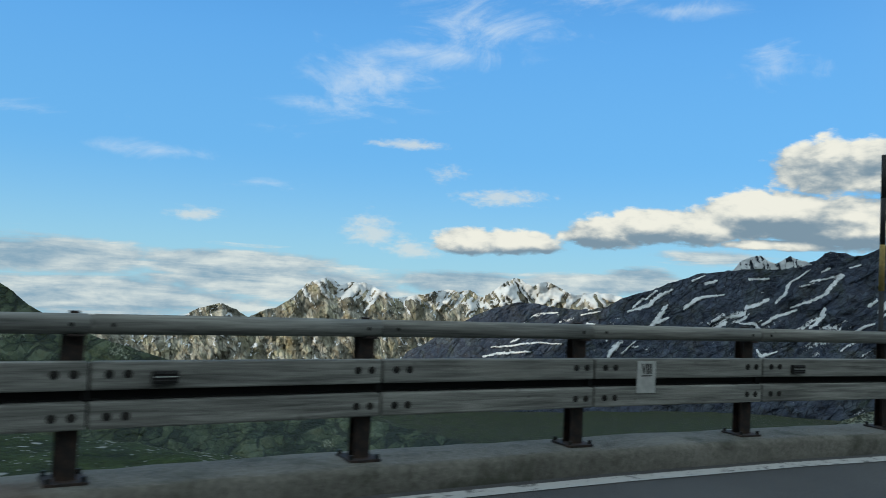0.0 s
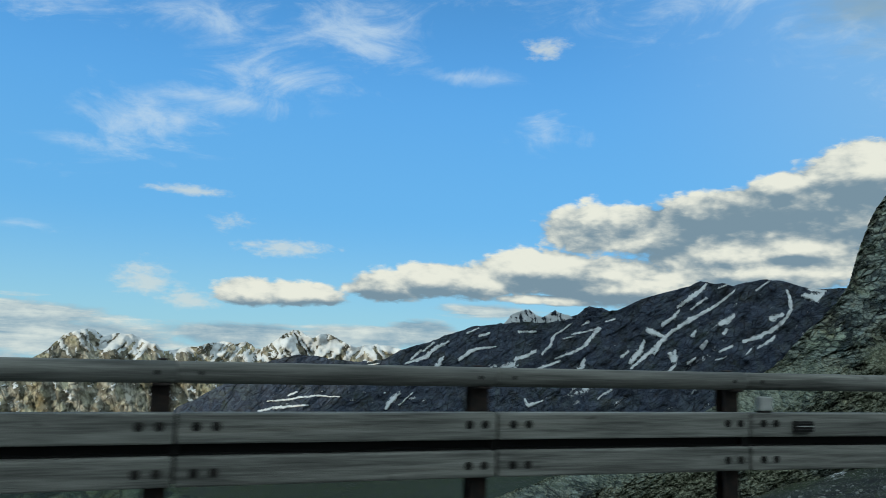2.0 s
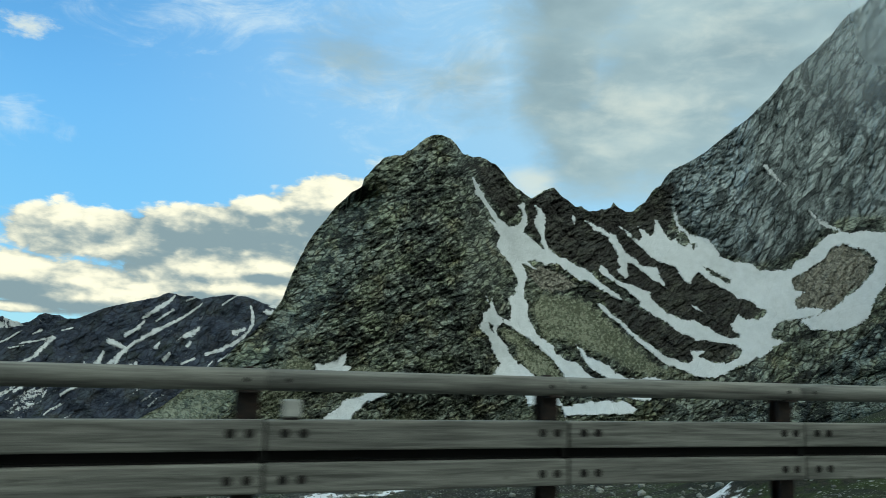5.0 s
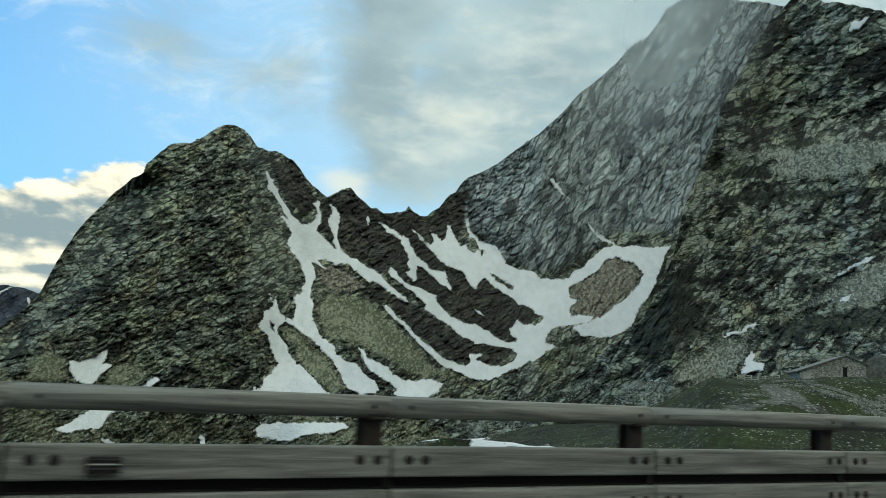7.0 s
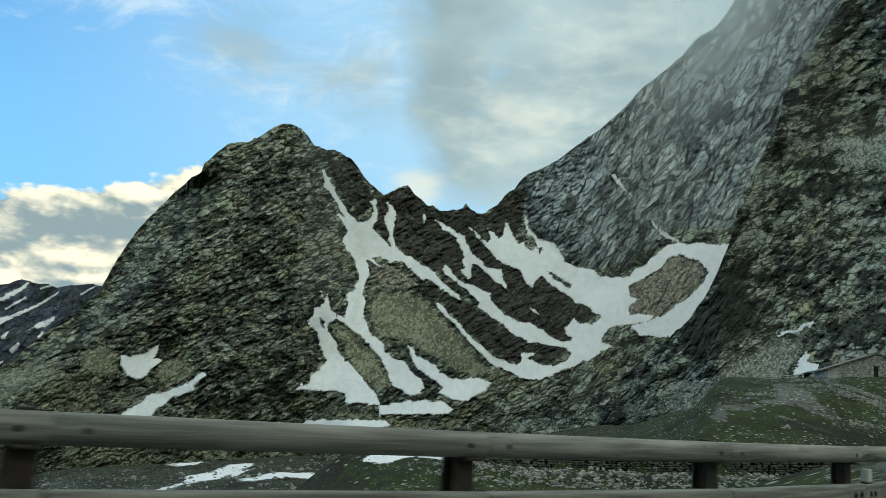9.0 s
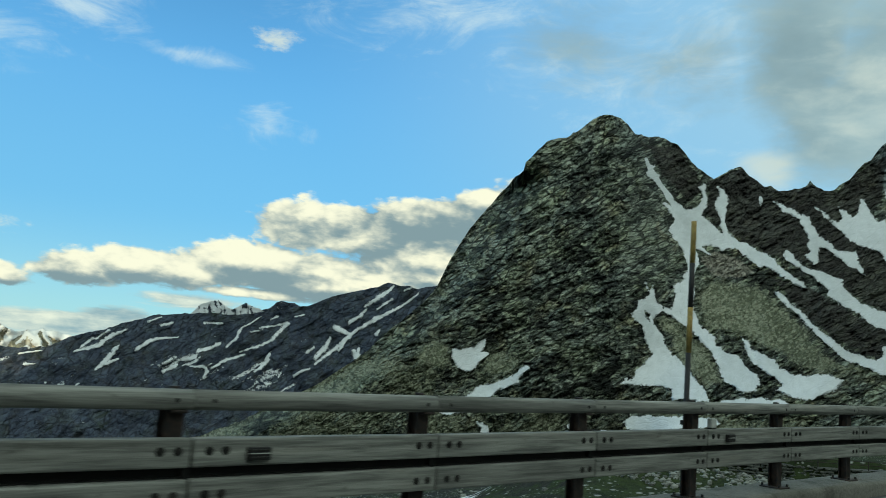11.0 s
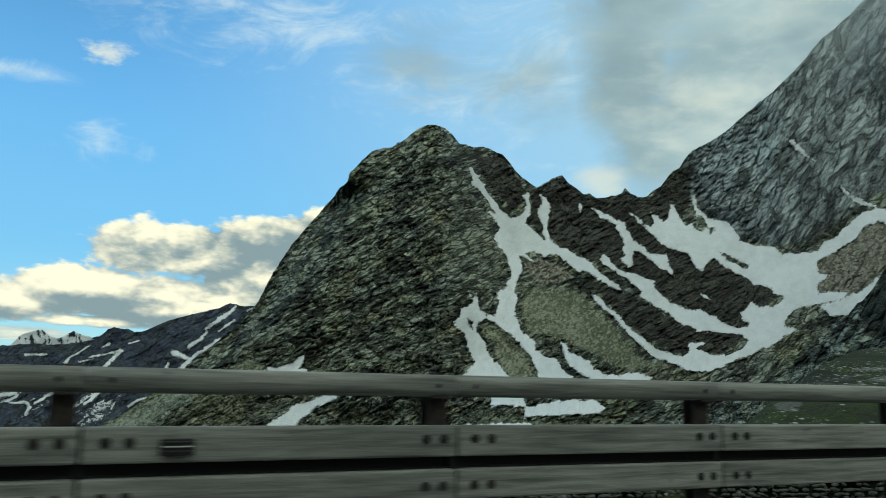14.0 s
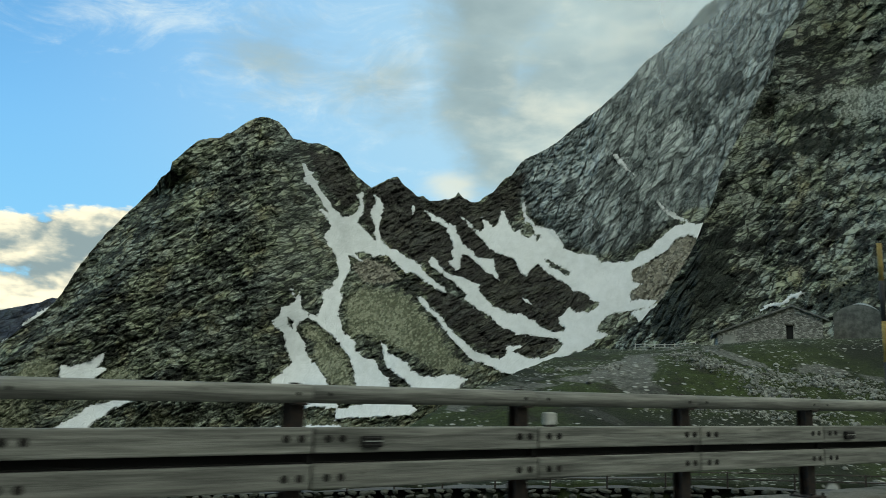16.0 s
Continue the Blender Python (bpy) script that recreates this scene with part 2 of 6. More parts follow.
def vnoise(x, y, z=0.0):
    """Smooth value noise in 0..1 on arrays."""
    x, y, z = np.broadcast_arrays(np.asarray(x, float), np.asarray(y, float), np.asarray(z, float))
    i, j, k = (np.floor(a).astype(np.int64) for a in (x, y, z))
    u, v, w = x - i, y - j, z - k
    u, v, w = (a * a * a * (a * (a * 6 - 15) + 10) for a in (u, v, w))

    def c(a, b, d):
        return hash3(i + a, j + b, k + d)

    x00 = c(0, 0, 0) * (1 - u) + c(1, 0, 0) * u
    x10 = c(0, 1, 0) * (1 - u) + c(1, 1, 0) * u
    x01 = c(0, 0, 1) * (1 - u) + c(1, 0, 1) * u
    x11 = c(0, 1, 1) * (1 - u) + c(1, 1, 1) * u
    return (x00 * (1 - v) + x10 * v) * (1 - w) + (x01 * (1 - v) + x11 * v) * w


def fbm(x, y, z=0.0, octaves=5, gain=0.5):
    """Sum of octaves, about -1..1."""
    total, amp, norm = 0.0, 1.0, 0.0
    for o in range(octaves):
        f = 2.03 ** o
        total = total + amp * (vnoise(x * f + 17.3 * o, y * f + 5.1 * o, np.asarray(z) * f) * 2 - 1)
        norm += amp
        amp *= gain
    return total / norm * 1.5


def ridged(x, y, z=0.0, octaves=4):
    total, amp, norm = 0.0, 1.0, 0.0
    for o in range(octaves):
        f = 2.07 ** o
        total = total + amp * (1 - np.abs(vnoise(x * f + 9.7 * o, y * f + 3.3 * o, np.asarray(z) * f) * 2 - 1) * 2)
        norm += amp
        amp *= 0.5
    return total / norm


def blocks(x, y, seed):
    """Irregular cells on arrays: a random value, a tilted face and the nearness to the next joint."""
    i, j = np.floor(x).astype(np.int64), np.floor(y).astype(np.int64)
    f1, f2 = np.full(x.shape, 9.0), np.full(x.shape, 9.0)
    val, face = np.zeros(x.shape), np.zeros(x.shape)
    for a in (-1, 0, 1):
        for b in (-1, 0, 1):
            ci, cj = i + a, j + b
            ox, oy = x - ci - hash3(ci, cj, 11 + seed), y - cj - hash3(ci, cj, 47 + seed)
            d = np.hypot(ox, oy)
            v = hash3(ci, cj, 83 + seed)
            t = ox * (hash3(ci, cj, 5 + seed) - 0.5) + oy * (hash3(ci, cj, 29 + seed) - 0.2)
            near = d < f1
            f2 = np.where(near, f1, np.minimum(f2, d))
            f1 = np.where(near, d, f1)
            val, face = np.where(near, v, val), np.where(near, t, face)
    return val, face, f2 - f1


def smooth(a, lo, hi):
    t = np.clip((a - lo) / (hi - lo), 0, 1)
    return t * t * (3 - 2 * t)


def curve(points, x):
    """Values along a polyline of (x, y) pairs."""
    p = np.array(points)
    return np.interp(x, p[:, 0], p[:, 1])


def mesh_object(name, verts, faces, mats, values=None, uv=None, flat=False):
    """A mesh from arrays: vertices (n, 3), quads (m, 4), point values by name."""
    me = bpy.data.meshes.new(name)
    me.vertices.add(len(verts))
    me.vertices.foreach_set("co", np.asarray(verts, np.float32).ravel())
    faces = np.asarray(faces, np.int32)
    k = faces.shape[1]
    me.loops.add(faces.size)
    me.loops.foreach_set("vertex_index", faces.ravel())
    me.polygons.add(len(faces))
    me.polygons.foreach_set("loop_start", np.arange(0, faces.size, k, dtype=np.int32))
    me.update(calc_edges=True)
    for key, a in (values or {}).items():
        layer = me.attributes.new(key, "FLOAT", "POINT")
        layer.data.foreach_set("value", np.asarray(a, np.float32).ravel())
    if uv is not None:
        layer = me.uv_layers.new(name="UVMap")
        layer.data.foreach_set("uv", np.asarray(uv, np.float32)[faces.ravel()].ravel())
    me.polygons.foreach_set("use_smooth", np.full(len(faces), not flat))
    for m in mats:
        me.materials.append(m)
    me.validate()
    return new(name, me)


def grid_faces(rows, cols):
    i = np.arange(rows - 1)[:, None] * cols + np.arange(cols - 1)[None, :]
    return np.stack([i, i + 1, i + cols + 1, i + cols], -1).reshape(-1, 4)


# ---------------------------------------------------------------- the line of the road

HEAD = [-0.1070, -0.3671, -0.6336, -0.8525, -1.0437, -1.2515, -1.3126, -1.3181, -1.2691,
        -0.7921, -0.5568, -0.6612, -0.9867, -1.0509, -1.0671, -1.0884, -1.1136]
RISE = [-0.0052, 0.0039, 0.0194, 0.0230, 0.0292, 0.0302, 0.0246, 0.0147, 0.0026,
        0.0036, 0.0157, 0.0192, 0.0150, 0.0086, 0.0102, 0.0095, 0.0091]
BAY = 2.0                              # metres from post to post
FIRST, LAST = -4, 104                  # bays of the barrier


def knots(values, x):
    u = np.asarray(x, float) / 6.0
    i = np.clip(np.floor(u).astype(int), 0, len(values) - 2)
    w = np.clip(u - i, -1, 2)
    p = np.concatenate([[2 * values[0] - values[1]], values, [2 * values[-1] - values[-2]]])
    p0, p1, p2, p3 = p[i], p[i + 1], p[i + 2], p[i + 3]
    r = 0.5 * (2 * p1 + (p2 - p0) * w + (2 * p0 - 5 * p1 + 4 * p2 - p3) * w ** 2 + (3 * p1 - p0 - 3 * p2 + p3) * w ** 3)
    return r


bays = np.arange(-20, 125)
mid = np.clip(bays + 0.5, 0, 94)
bay_head, bay_rise = knots(HEAD, mid), knots(RISE, mid)
seam = np.concatenate([[[0, 0, 0]], np.cumsum(BAY * np.stack([np.cos(bay_head), np.sin(bay_head), bay_rise], 1), 0)])
seam -= seam[20]                       # seam 0 lies at the origin, at the top of the barrier's planks
O = seam[20 + 45].copy()               # polar centre for the mountains


def rail_at(j):
    """Place, heading and rise of the barrier's line at bay j (a fraction counts)."""
    j = np.asarray(j, float) + 20
    k = np.arange(len(seam))
    p = np.stack([np.interp(j, k, seam[:, a]) for a in range(3)], -1)
    h = np.interp(j, k[:-1] + 0.5, bay_head)
    r = np.interp(j, k[:-1] + 0.5, bay_rise)
    return p, h, r


fine_j = np.arange(-19, 123, 0.25)
fine_p, fine_h, fine_r = rail_at(fine_j)


def strip(name, offsets, js, mats, mode=None, rough=0.0):
    """A band along the barrier: offsets are (outward metres, height under the plank top)."""
    p, h, r = rail_at(js)
    n = np.stack([-np.sin(h), np.cos(h), 0 * h], -1)
    off = np.array(offsets)
    v = p[:, None, :] + n[:, None, :] * off[None, :, 0, None]
    v[..., 2] += off[None, :, 1]
    if rough:
        v[..., 2] += rough * fbm(v[..., 0] * 3, v[..., 1] * 3, v[..., 2] * 3)
        v += n[:, None, :] * rough * fbm(v[..., 0] * 2.3 + 50, v[..., 1] * 2.3, v[..., 2])[..., None]
    uv = np.stack(np.broadcast_arrays(np.asarray(js)[:, None] * BAY, off[None, :, 0] + off[None, :, 1]), -1)
    return mesh_object(name, v.reshape(-1, 3), grid_faces(len(js), len(off)), mats, uv=uv.reshape(-1, 2))


def side_of(x, y):
    """Outward distance from the barrier, and its height there, for arrays of points."""
    d = np.empty(x.shape)
    zr = np.empty(x.shape)
    near = np.empty(x.shape)
    flat_x, flat_y = x.ravel(), y.ravel()
    dd, zz, jj = d.ravel(), zr.ravel(), near.ravel()
    for a in range(0, flat_x.size, 4000):
        qx, qy = flat_x[a:a + 4000, None], flat_y[a:a + 4000, None]
        ds = (qx - fine_p[:, 0]) ** 2 + (qy - fine_p[:, 1]) ** 2
        k = ds.argmin(1)
        ux, uy = flat_x[a:a + 4000] - fine_p[k, 0], flat_y[a:a + 4000] - fine_p[k, 1]
        s = -np.sin(fine_h[k]) * ux + np.cos(fine_h[k]) * uy
        dd[a:a + 4000] = np.sqrt(ds[np.arange(k.size), k]) * np.where(s >= 0, 1, -1)
        zz[a:a + 4000] = fine_p[k, 2]
        jj[a:a + 4000] = fine_j[k]
    return dd.reshape(x.shape), zz.reshape(x.shape), jj.reshape(x.shape)

# ---------------------------------------------------------------- materials


def rock_material(name, dark, stone, pale, turn, stretch=(0.045, 0.13), size=1.0, contrast=1.0, relief=2.5, slab=None, shady=((0.010, 0.010, 0.009), (0.056, 0.051, 0.045)), scree=((0.100, 0.112, 0.068), (0.285, 0.300, 0.210)), ragged_snow=1.0):
    """Layered mountain rock with cracks, turf, rubble and old snow by the point values."""
    m, t, b = material(name)
    plain = coords(t, "UV")
    wob = t.nodes.new("ShaderNodeTexNoise")
    wob.inputs["Scale"].default_value, wob.inputs["Detail"].default_value = 0.016 * size, 3.0
    t.links.new(plain, wob.inputs["Vector"])
    warp = t.nodes.new("ShaderNodeVectorMath")
    warp.operation = "MULTIPLY_ADD"
    t.links.new(wob.outputs["Color"], warp.inputs[0])
    warp.inputs[1].default_value = (14.0 / size, 14.0 / size, 0)
    t.links.new(plain, warp.inputs[2])
    uv = warp.outputs[0]
    turf, brown, gloom, snow = (attr(t, k) for k in ("turf", "brown", "gloom", "snow"))
    fine = noise_of(t, plain, 0.38 * size, 6.0, 0.70)
    broad = noise_of(t, plain, 0.011 * size, 5.0, 0.55, 0.5)

    mid_n = noise_of(t, plain, 0.11 * size, 5.0, 0.6)
    patch = noise_of(t, mapped(t, plain, (0.030 * size, 0.055 * size, 1), turn), 1.0, 4.0, 0.6, 0.8)
    jit = t.nodes.new("ShaderNodeTexNoise")
    jit.inputs["Scale"].default_value, jit.inputs["Detail"].default_value = 0.12 * size, 4.0
    t.links.new(plain, jit.inputs["Vector"])
    warp2 = t.nodes.new("ShaderNodeVectorMath")
    warp2.operation = "MULTIPLY_ADD"
    t.links.new(jit.outputs["Color"], warp2.inputs[0])
    warp2.inputs[1].default_value = (4.0 / size, 4.0 / size, 0)
    t.links.new(uv, warp2.inputs[2])
    uvb = warp2.outputs[0]

    def layered(a, st, c, d, s_, p):
        """Angular blocks at three sizes, each with its own tone, parted by broken dark joints."""
        one = noise_of(t, mapped(t, uvb, (st[0] * 0.8 * size, st[1] * 0.8 * size, 1), a), 1.0, 9.0, 0.68, 0.4)
        sets = []
        for k, twist in ((0.42, 0.15), (1.0, -0.10), (2.3, 0.25)):
            v = mapped(t, uvb, (st[0] * k * size, st[1] * k * size, 1), a + twist)
            sets.append((cells(t, v, 1.0, "F1", "Color"), cells(t, v, 1.0)))
        (tone_l, rim_l), (tone_m, rim_m), (tone_s, rim_s) = sets
        gate = (patch - 0.44).step(0.0, 0.16)
        gate2 = (mid_n + broad - 0.96).step(0.0, 0.2)
        ragged = (fine - 0.5) * 0.10
        gap = (1.0 - (rim_m - ragged).step(0.02, 0.10)) * gate + (1.0 - (rim_l - ragged * 0.6).step(0.008, 0.045)) * gate2 + (1.0 - (rim_s - ragged).step(0.02, 0.13)) * (1.0 - gate) * 0.55 + crack * 0.30
        tone = (one - 0.5) * (1.7 * c) + (broad - 0.5) * (2.2 * c) + (patch - 0.5) * (1.5 * c) + (fine - 0.5) * (0.6 + c) + (slate - 0.5) * 0.25
        tone = tone + (tone_l - 0.5) * (0.7 * c) + (tone_m - 0.5) * (1.1 * c) + (tone_s - 0.5) * 0.9 + 0.60
        col = mixc(t, tone.step(0.14, 0.52), d, s_)
        col = mixc(t, tone.step(0.55, 1.0), col, p)
        col = mixc(t, gap.low(1.0) * 0.80, col, (d[0] * 0.55, d[1] * 0.55, d[2] * 0.55))
        lift = tone_l * 0.5 + tone_m * 0.9 + tone_s * 0.4
        return one, lift, gap.low(1.2), col

    crack, slate = attr(t, "crack"), attr(t, "block")
    one, two, gap, col = layered(turn, stretch, contrast, dark, stone, pale)
    height = one * 0.8 + two * 0.7 - gap * 0.5
    moss = ((broad - 0.42) * 2.5 + (0.47 - one) * 3.0 + turf * 0.9).step(0.30, 0.95) * 0.6
    col = mixc(t, moss, col, (0.022, 0.031, 0.014))
    earth = noise_of(t, plain, 0.03 * size, 6.0, 0.65, 0.8)
    col = mixc(t, (earth - 0.52).step(0.0, 0.12) * 0.55, col, mixc(t, 1.0, col, (0.92, 0.74, 0.54), "MULTIPLY"))
    lichen = noise_of(t, plain, 0.022 * size, 5.0, 0.6, 0.6)
    col = mixc(t, (lichen - 0.44).step(0.0, 0.2), col, mixc(t, 1.0, col, (1.06, 1.06, 0.90), "MULTIPLY"))
    col = mixc(t, (0.47 - lichen).step(0.0, 0.2), col, mixc(t, 1.0, col, (0.86, 0.92, 0.98), "MULTIPLY"))
    if slab:
        o2, t2, g2, c2 = layered(*slab)
        k = attr(t, "slab")
        col = mixc(t, k, col, c2)
        height = height * (1.0 - k) + (o2 * 0.8 + t2 * 0.7 - g2 * 0.5) * k
    rubble = cells(t, plain, 0.30 * size, "F1", "Color")
    nook = cells(t, plain, 0.30 * size).step(0.0, 0.10)
    meadow = mixc(t, ((fine - 0.5) * 2.2 + (rubble - 0.5) * 1.3 + (broad - 0.5) * 1.2 + 0.5).step(0.10, 0.95) * (nook * 0.3 + 0.7), *scree)
    col = mixc(t, (turf + (broad - 0.5) * 1.0 + (mid_n - 0.5) * 0.5 + (fine - 0.5) * 0.8 + (one - 0.5) * 0.4).step(0.44, 0.68), col, meadow)
    talus = mixc(t, (rubble * 0.7 + fine * 0.8 - 0.12).step(0.25, 0.9) * (nook * 0.4 + 0.6), (0.090, 0.088, 0.070), (0.33, 0.315, 0.255))
    col = mixc(t, (brown + (broad - 0.5) * 0.6 + (fine - 0.5) * 0.8).step(0.47, 0.60), col, talus)
    # gloom darkens the colour: painted shadow on the near crag, dark ribs in the bowl
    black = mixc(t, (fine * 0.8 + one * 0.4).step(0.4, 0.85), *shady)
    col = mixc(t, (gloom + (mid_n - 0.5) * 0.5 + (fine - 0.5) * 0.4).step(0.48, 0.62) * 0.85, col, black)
    edge = (snow + (mid_n - 0.5) * (0.50 * ragged_snow) + (fine - 0.5) * (0.55 * ragged_snow) + (one - 0.5) * 0.15 - crack * 0.05 + 0.01).step(0.490, 0.512)
    dirt = mixc(t, (broad * 0.7 + mid_n * 0.5 + fine * 0.2).step(0.35, 0.95), (0.45, 0.48, 0.485), (0.645, 0.675, 0.69))
    col = mixc(t, edge, col, dirt)
    t.links.new(col, b.inputs["Base Color"])
    b.inputs["Roughness"].default_value = 0.92
    b.inputs["Specular IOR Level"].default_value = 0.2
    bump(t, b, (height + fine * 0.30) * (1.0 - edge * 0.9), relief / size)
    return m


MAT_DOME = rock_material("layered grey gneiss", (0.023, 0.027, 0.023), (0.128, 0.150, 0.122), (0.35, 0.39, 0.32), -0.55, (0.060, 0.135), 1.25, 0.85, 4.0,
                         slab=(-1.15, (0.020, 0.070), 0.46, (0.070, 0.084, 0.085), (0.255, 0.30, 0.298), (0.44, 0.50, 0.495)))
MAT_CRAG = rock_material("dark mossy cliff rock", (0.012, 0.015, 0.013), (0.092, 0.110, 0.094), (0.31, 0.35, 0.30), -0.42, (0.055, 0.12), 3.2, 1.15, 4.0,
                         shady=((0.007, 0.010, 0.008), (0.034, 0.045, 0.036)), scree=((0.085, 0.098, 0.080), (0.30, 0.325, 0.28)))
MAT_HILL = rock_material("dark alpine hillside", (0.020, 0.028, 0.017), (0.050, 0.066, 0.036), (0.09, 0.11, 0.065), -0.4, (0.03, 0.06), 1.0, 0.8, 4.0)
# the blue of distant haze is put into these rock colours
MAT_HAZY = rock_material("far dark rock tinted with haze", (0.033, 0.042, 0.062), (0.046, 0.058, 0.085), (0.068, 0.086, 0.118), -0.7, (0.03, 0.06), 0.6, 0.5, 5.0, ragged_snow=3.2)
MAT_GOLD = rock_material("far pale limestone range", (0.15, 0.145, 0.115), (0.28, 0.275, 0.225), (0.42, 0.41, 0.35), 1.2, (0.016, 0.04), 0.45, 0.8, 5.0, ragged_snow=2.0)


def ground_material():
    m, t, b = material("alpine turf with stones")
    p = coords(t)
    fine = noise_of(t, p, 2.2, 6.0, 0.65)
    broad = noise_of(t, p, 0.07, 5.0, 0.6, 0.6)
    mid_n = noise_of(t, p, 0.35, 5.0, 0.6)
    turf, gravel, snow = attr(t, "turf"), attr(t, "gravel"), attr(t, "snow")
    grass = mixc(t, (fine * 0.6 + mid_n * 0.6 - 0.1).step(0.25, 0.8), (0.006, 0.010, 0.002), (0.044, 0.066, 0.014))
    soil = mixc(t, fine.step(0.3, 0.7), (0.006, 0.006, 0.004), (0.042, 0.038, 0.027))
    col = mixc(t, (turf + (mid_n - 0.5) * 1.6 + (broad - 0.5) * 1.2).step(0.35, 0.65), soil, grass)
    stone = cells(t, p, 0.9, "F1", "Distance")
    pick = cells(t, p, 0.9, "F1", "Color")
    small = cells(t, p, 2.3, "F1", "Distance")
    pick2 = cells(t, p, 2.3, "F1", "Color")
    chips = (1.0 - small.step(0.22, 0.36)) * (pick2 + (mid_n - 0.5) * 1.8 + (broad - 0.5) * 2.6).step(0.66, 0.74)
    shade = noise_of(t, p, 0.012, 5.0, 0.6)
    stones = ((1.0 - stone.step(0.18, 0.34)) * (pick + (broad - 0.5) * 1.5 + gravel * 0.5).step(0.62, 0.7))
    grit = mixc(t, fine.step(0.25, 0.75), (0.045, 0.047, 0.041), (0.165, 0.170, 0.152))
    col = mixc(t, (gravel + (mid_n - 0.5) * 0.5 + (fine - 0.5) * 0.3).step(0.42, 0.58), col, grit)
    col = mixc(t, (shade - 0.42).step(0.0, 0.22) * 0.45, col, (0.016, 0.021, 0.017))
    rough_n = noise_of(t, p, 0.045, 6.0, 0.65, 0.5)
    col = mixc(t, (rough_n - 0.49).step(0.0, 0.09) * 0.72, col, (0.008, 0.010, 0.007))
    col = mixc(t, chips, col, (0.20, 0.205, 0.185))
    col = mixc(t, stones, col, (0.29, 0.295, 0.27))
    edge = (snow + (mid_n - 0.5) * 0.6 + (fine - 0.5) * 0.2).step(0.46, 0.54)
    col = mixc(t, edge, col, (0.72, 0.74, 0.76))
    t.links.new(col, b.inputs["Base Color"])
    b.inputs["Roughness"].default_value = 0.95
    b.inputs["Specular IOR Level"].default_value = 0.2
    bump(t, b, fine * 0.6 + stones * 0.8 + mid_n * 0.5, 0.25)
    return m


MAT_GROUND = ground_material()


def asphalt_material():
    m, t, b = material("worn grey asphalt")
    p = coords(t)
    grain = noise_of(t, p, 60.0, 3.0, 0.7)
    broad = noise_of(t, p, 0.6, 5.0, 0.6)
    col = mixc(t, (grain * 0.7 + broad * 0.5).step(0.3, 0.85), (0.032, 0.033, 0.034), (0.085, 0.086, 0.086))
    t.links.new(col, b.inputs["Base Color"])
    b.inputs["Roughness"].default_value = 0.85
    bump(t, b, grain, 0.006)
    return m


MAT_ASPHALT = asphalt_material()


def paint_material():
    m, t, b = material("worn white road paint")
    p = coords(t)
    chips = noise_of(t, p, 9.0, 6.0, 0.7)
    col = mixc(t, chips.step(0.36, 0.48), (0.11, 0.11, 0.105), (0.42, 0.42, 0.40))
    t.links.new(col, b.inputs["Base Color"])
    b.inputs["Roughness"].default_value = 0.7
    return m


MAT_LINE = paint_material()


def concrete_material():
    m, t, b = material("weathered stained concrete")
    p = coords(t)
    uv = coords(t, "UV")
    grain = noise_of(t, p, 22.0, 5.0, 0.7)
    stain = noise_of(t, p, 0.8, 6.0, 0.65, 0.6)
    moss = noise_of(t, p, 2.4, 5.0, 0.6)
    col = mixc(t, (grain * 0.6 + stain * 0.7).step(0.35, 0.95), (0.065, 0.063, 0.052), (0.21, 0.205, 0.175))
    col = mixc(t, (moss - stain * 0.4).step(0.30, 0.5) * 0.7, col, (0.040, 0.045, 0.028))
    col = mixc(t, noise_of(t, p, 0.45, 3.0).step(0.60, 0.72) * 0.6, col, (0.10, 0.055, 0.03))
    t.links.new(col, b.inputs["Base Color"])
    b.inputs["Roughness"].default_value = 0.92
    bump(t, b, grain * 0.5 + moss, 0.03)
    return m


MAT_CONCRETE = concrete_material()


def timber_material():
    m, t, b = material("grey weathered larch plank")
    p = coords(t)
    info = t.nodes.new("ShaderNodeObjectInfo")
    rnd = Val(t, info.outputs["Random"])
    sx = t.nodes.new("ShaderNodeSeparateXYZ")
    t.links.new(p, sx.inputs[0])
    x, y, z = (Val(t, sx.outputs[i]) for i in range(3))
    shifted = combine(t, x * 1.3 + rnd * 40.0, y * 16.0, z * 26.0 + rnd * 17.0)
    grain = noise_of(t, shifted, 1.0, 7.0, 0.62, 0.3)
    long_n = noise_of(t, combine(t, x * 0.6 + rnd * 90.0, y * 3.0, z * 7.0 + rnd * 31.0), 1.0, 4.0, 0.6, 0.5)
    spots = noise_of(t, combine(t, x * 5.0 + rnd * 60.0, y, z * 9.0), 1.0, 4.0, 0.6)
    col = mixc(t, (grain * 0.9 + long_n * 0.5 - 0.2).step(0.2, 0.85), (0.078, 0.080, 0.073), (0.385, 0.390, 0.352))
    col = mixc(t, spots.step(0.62, 0.74) * 0.55, col, (0.045, 0.040, 0.034))
    col = mixc(t, long_n.step(0.55, 0.8) * 0.35, col, (0.16, 0.13, 0.095))
    col = mixc(t, (rnd - 0.2) * 0.35, col, (0.09, 0.092, 0.085))
    t.links.new(col, b.inputs["Base Color"])
    b.inputs["Roughness"].default_value = 0.88
    b.inputs["Specular IOR Level"].default_value = 0.25
    bump(t, b, grain + long_n * 0.5, 0.006)
    return m


MAT_TIMBER = timber_material()


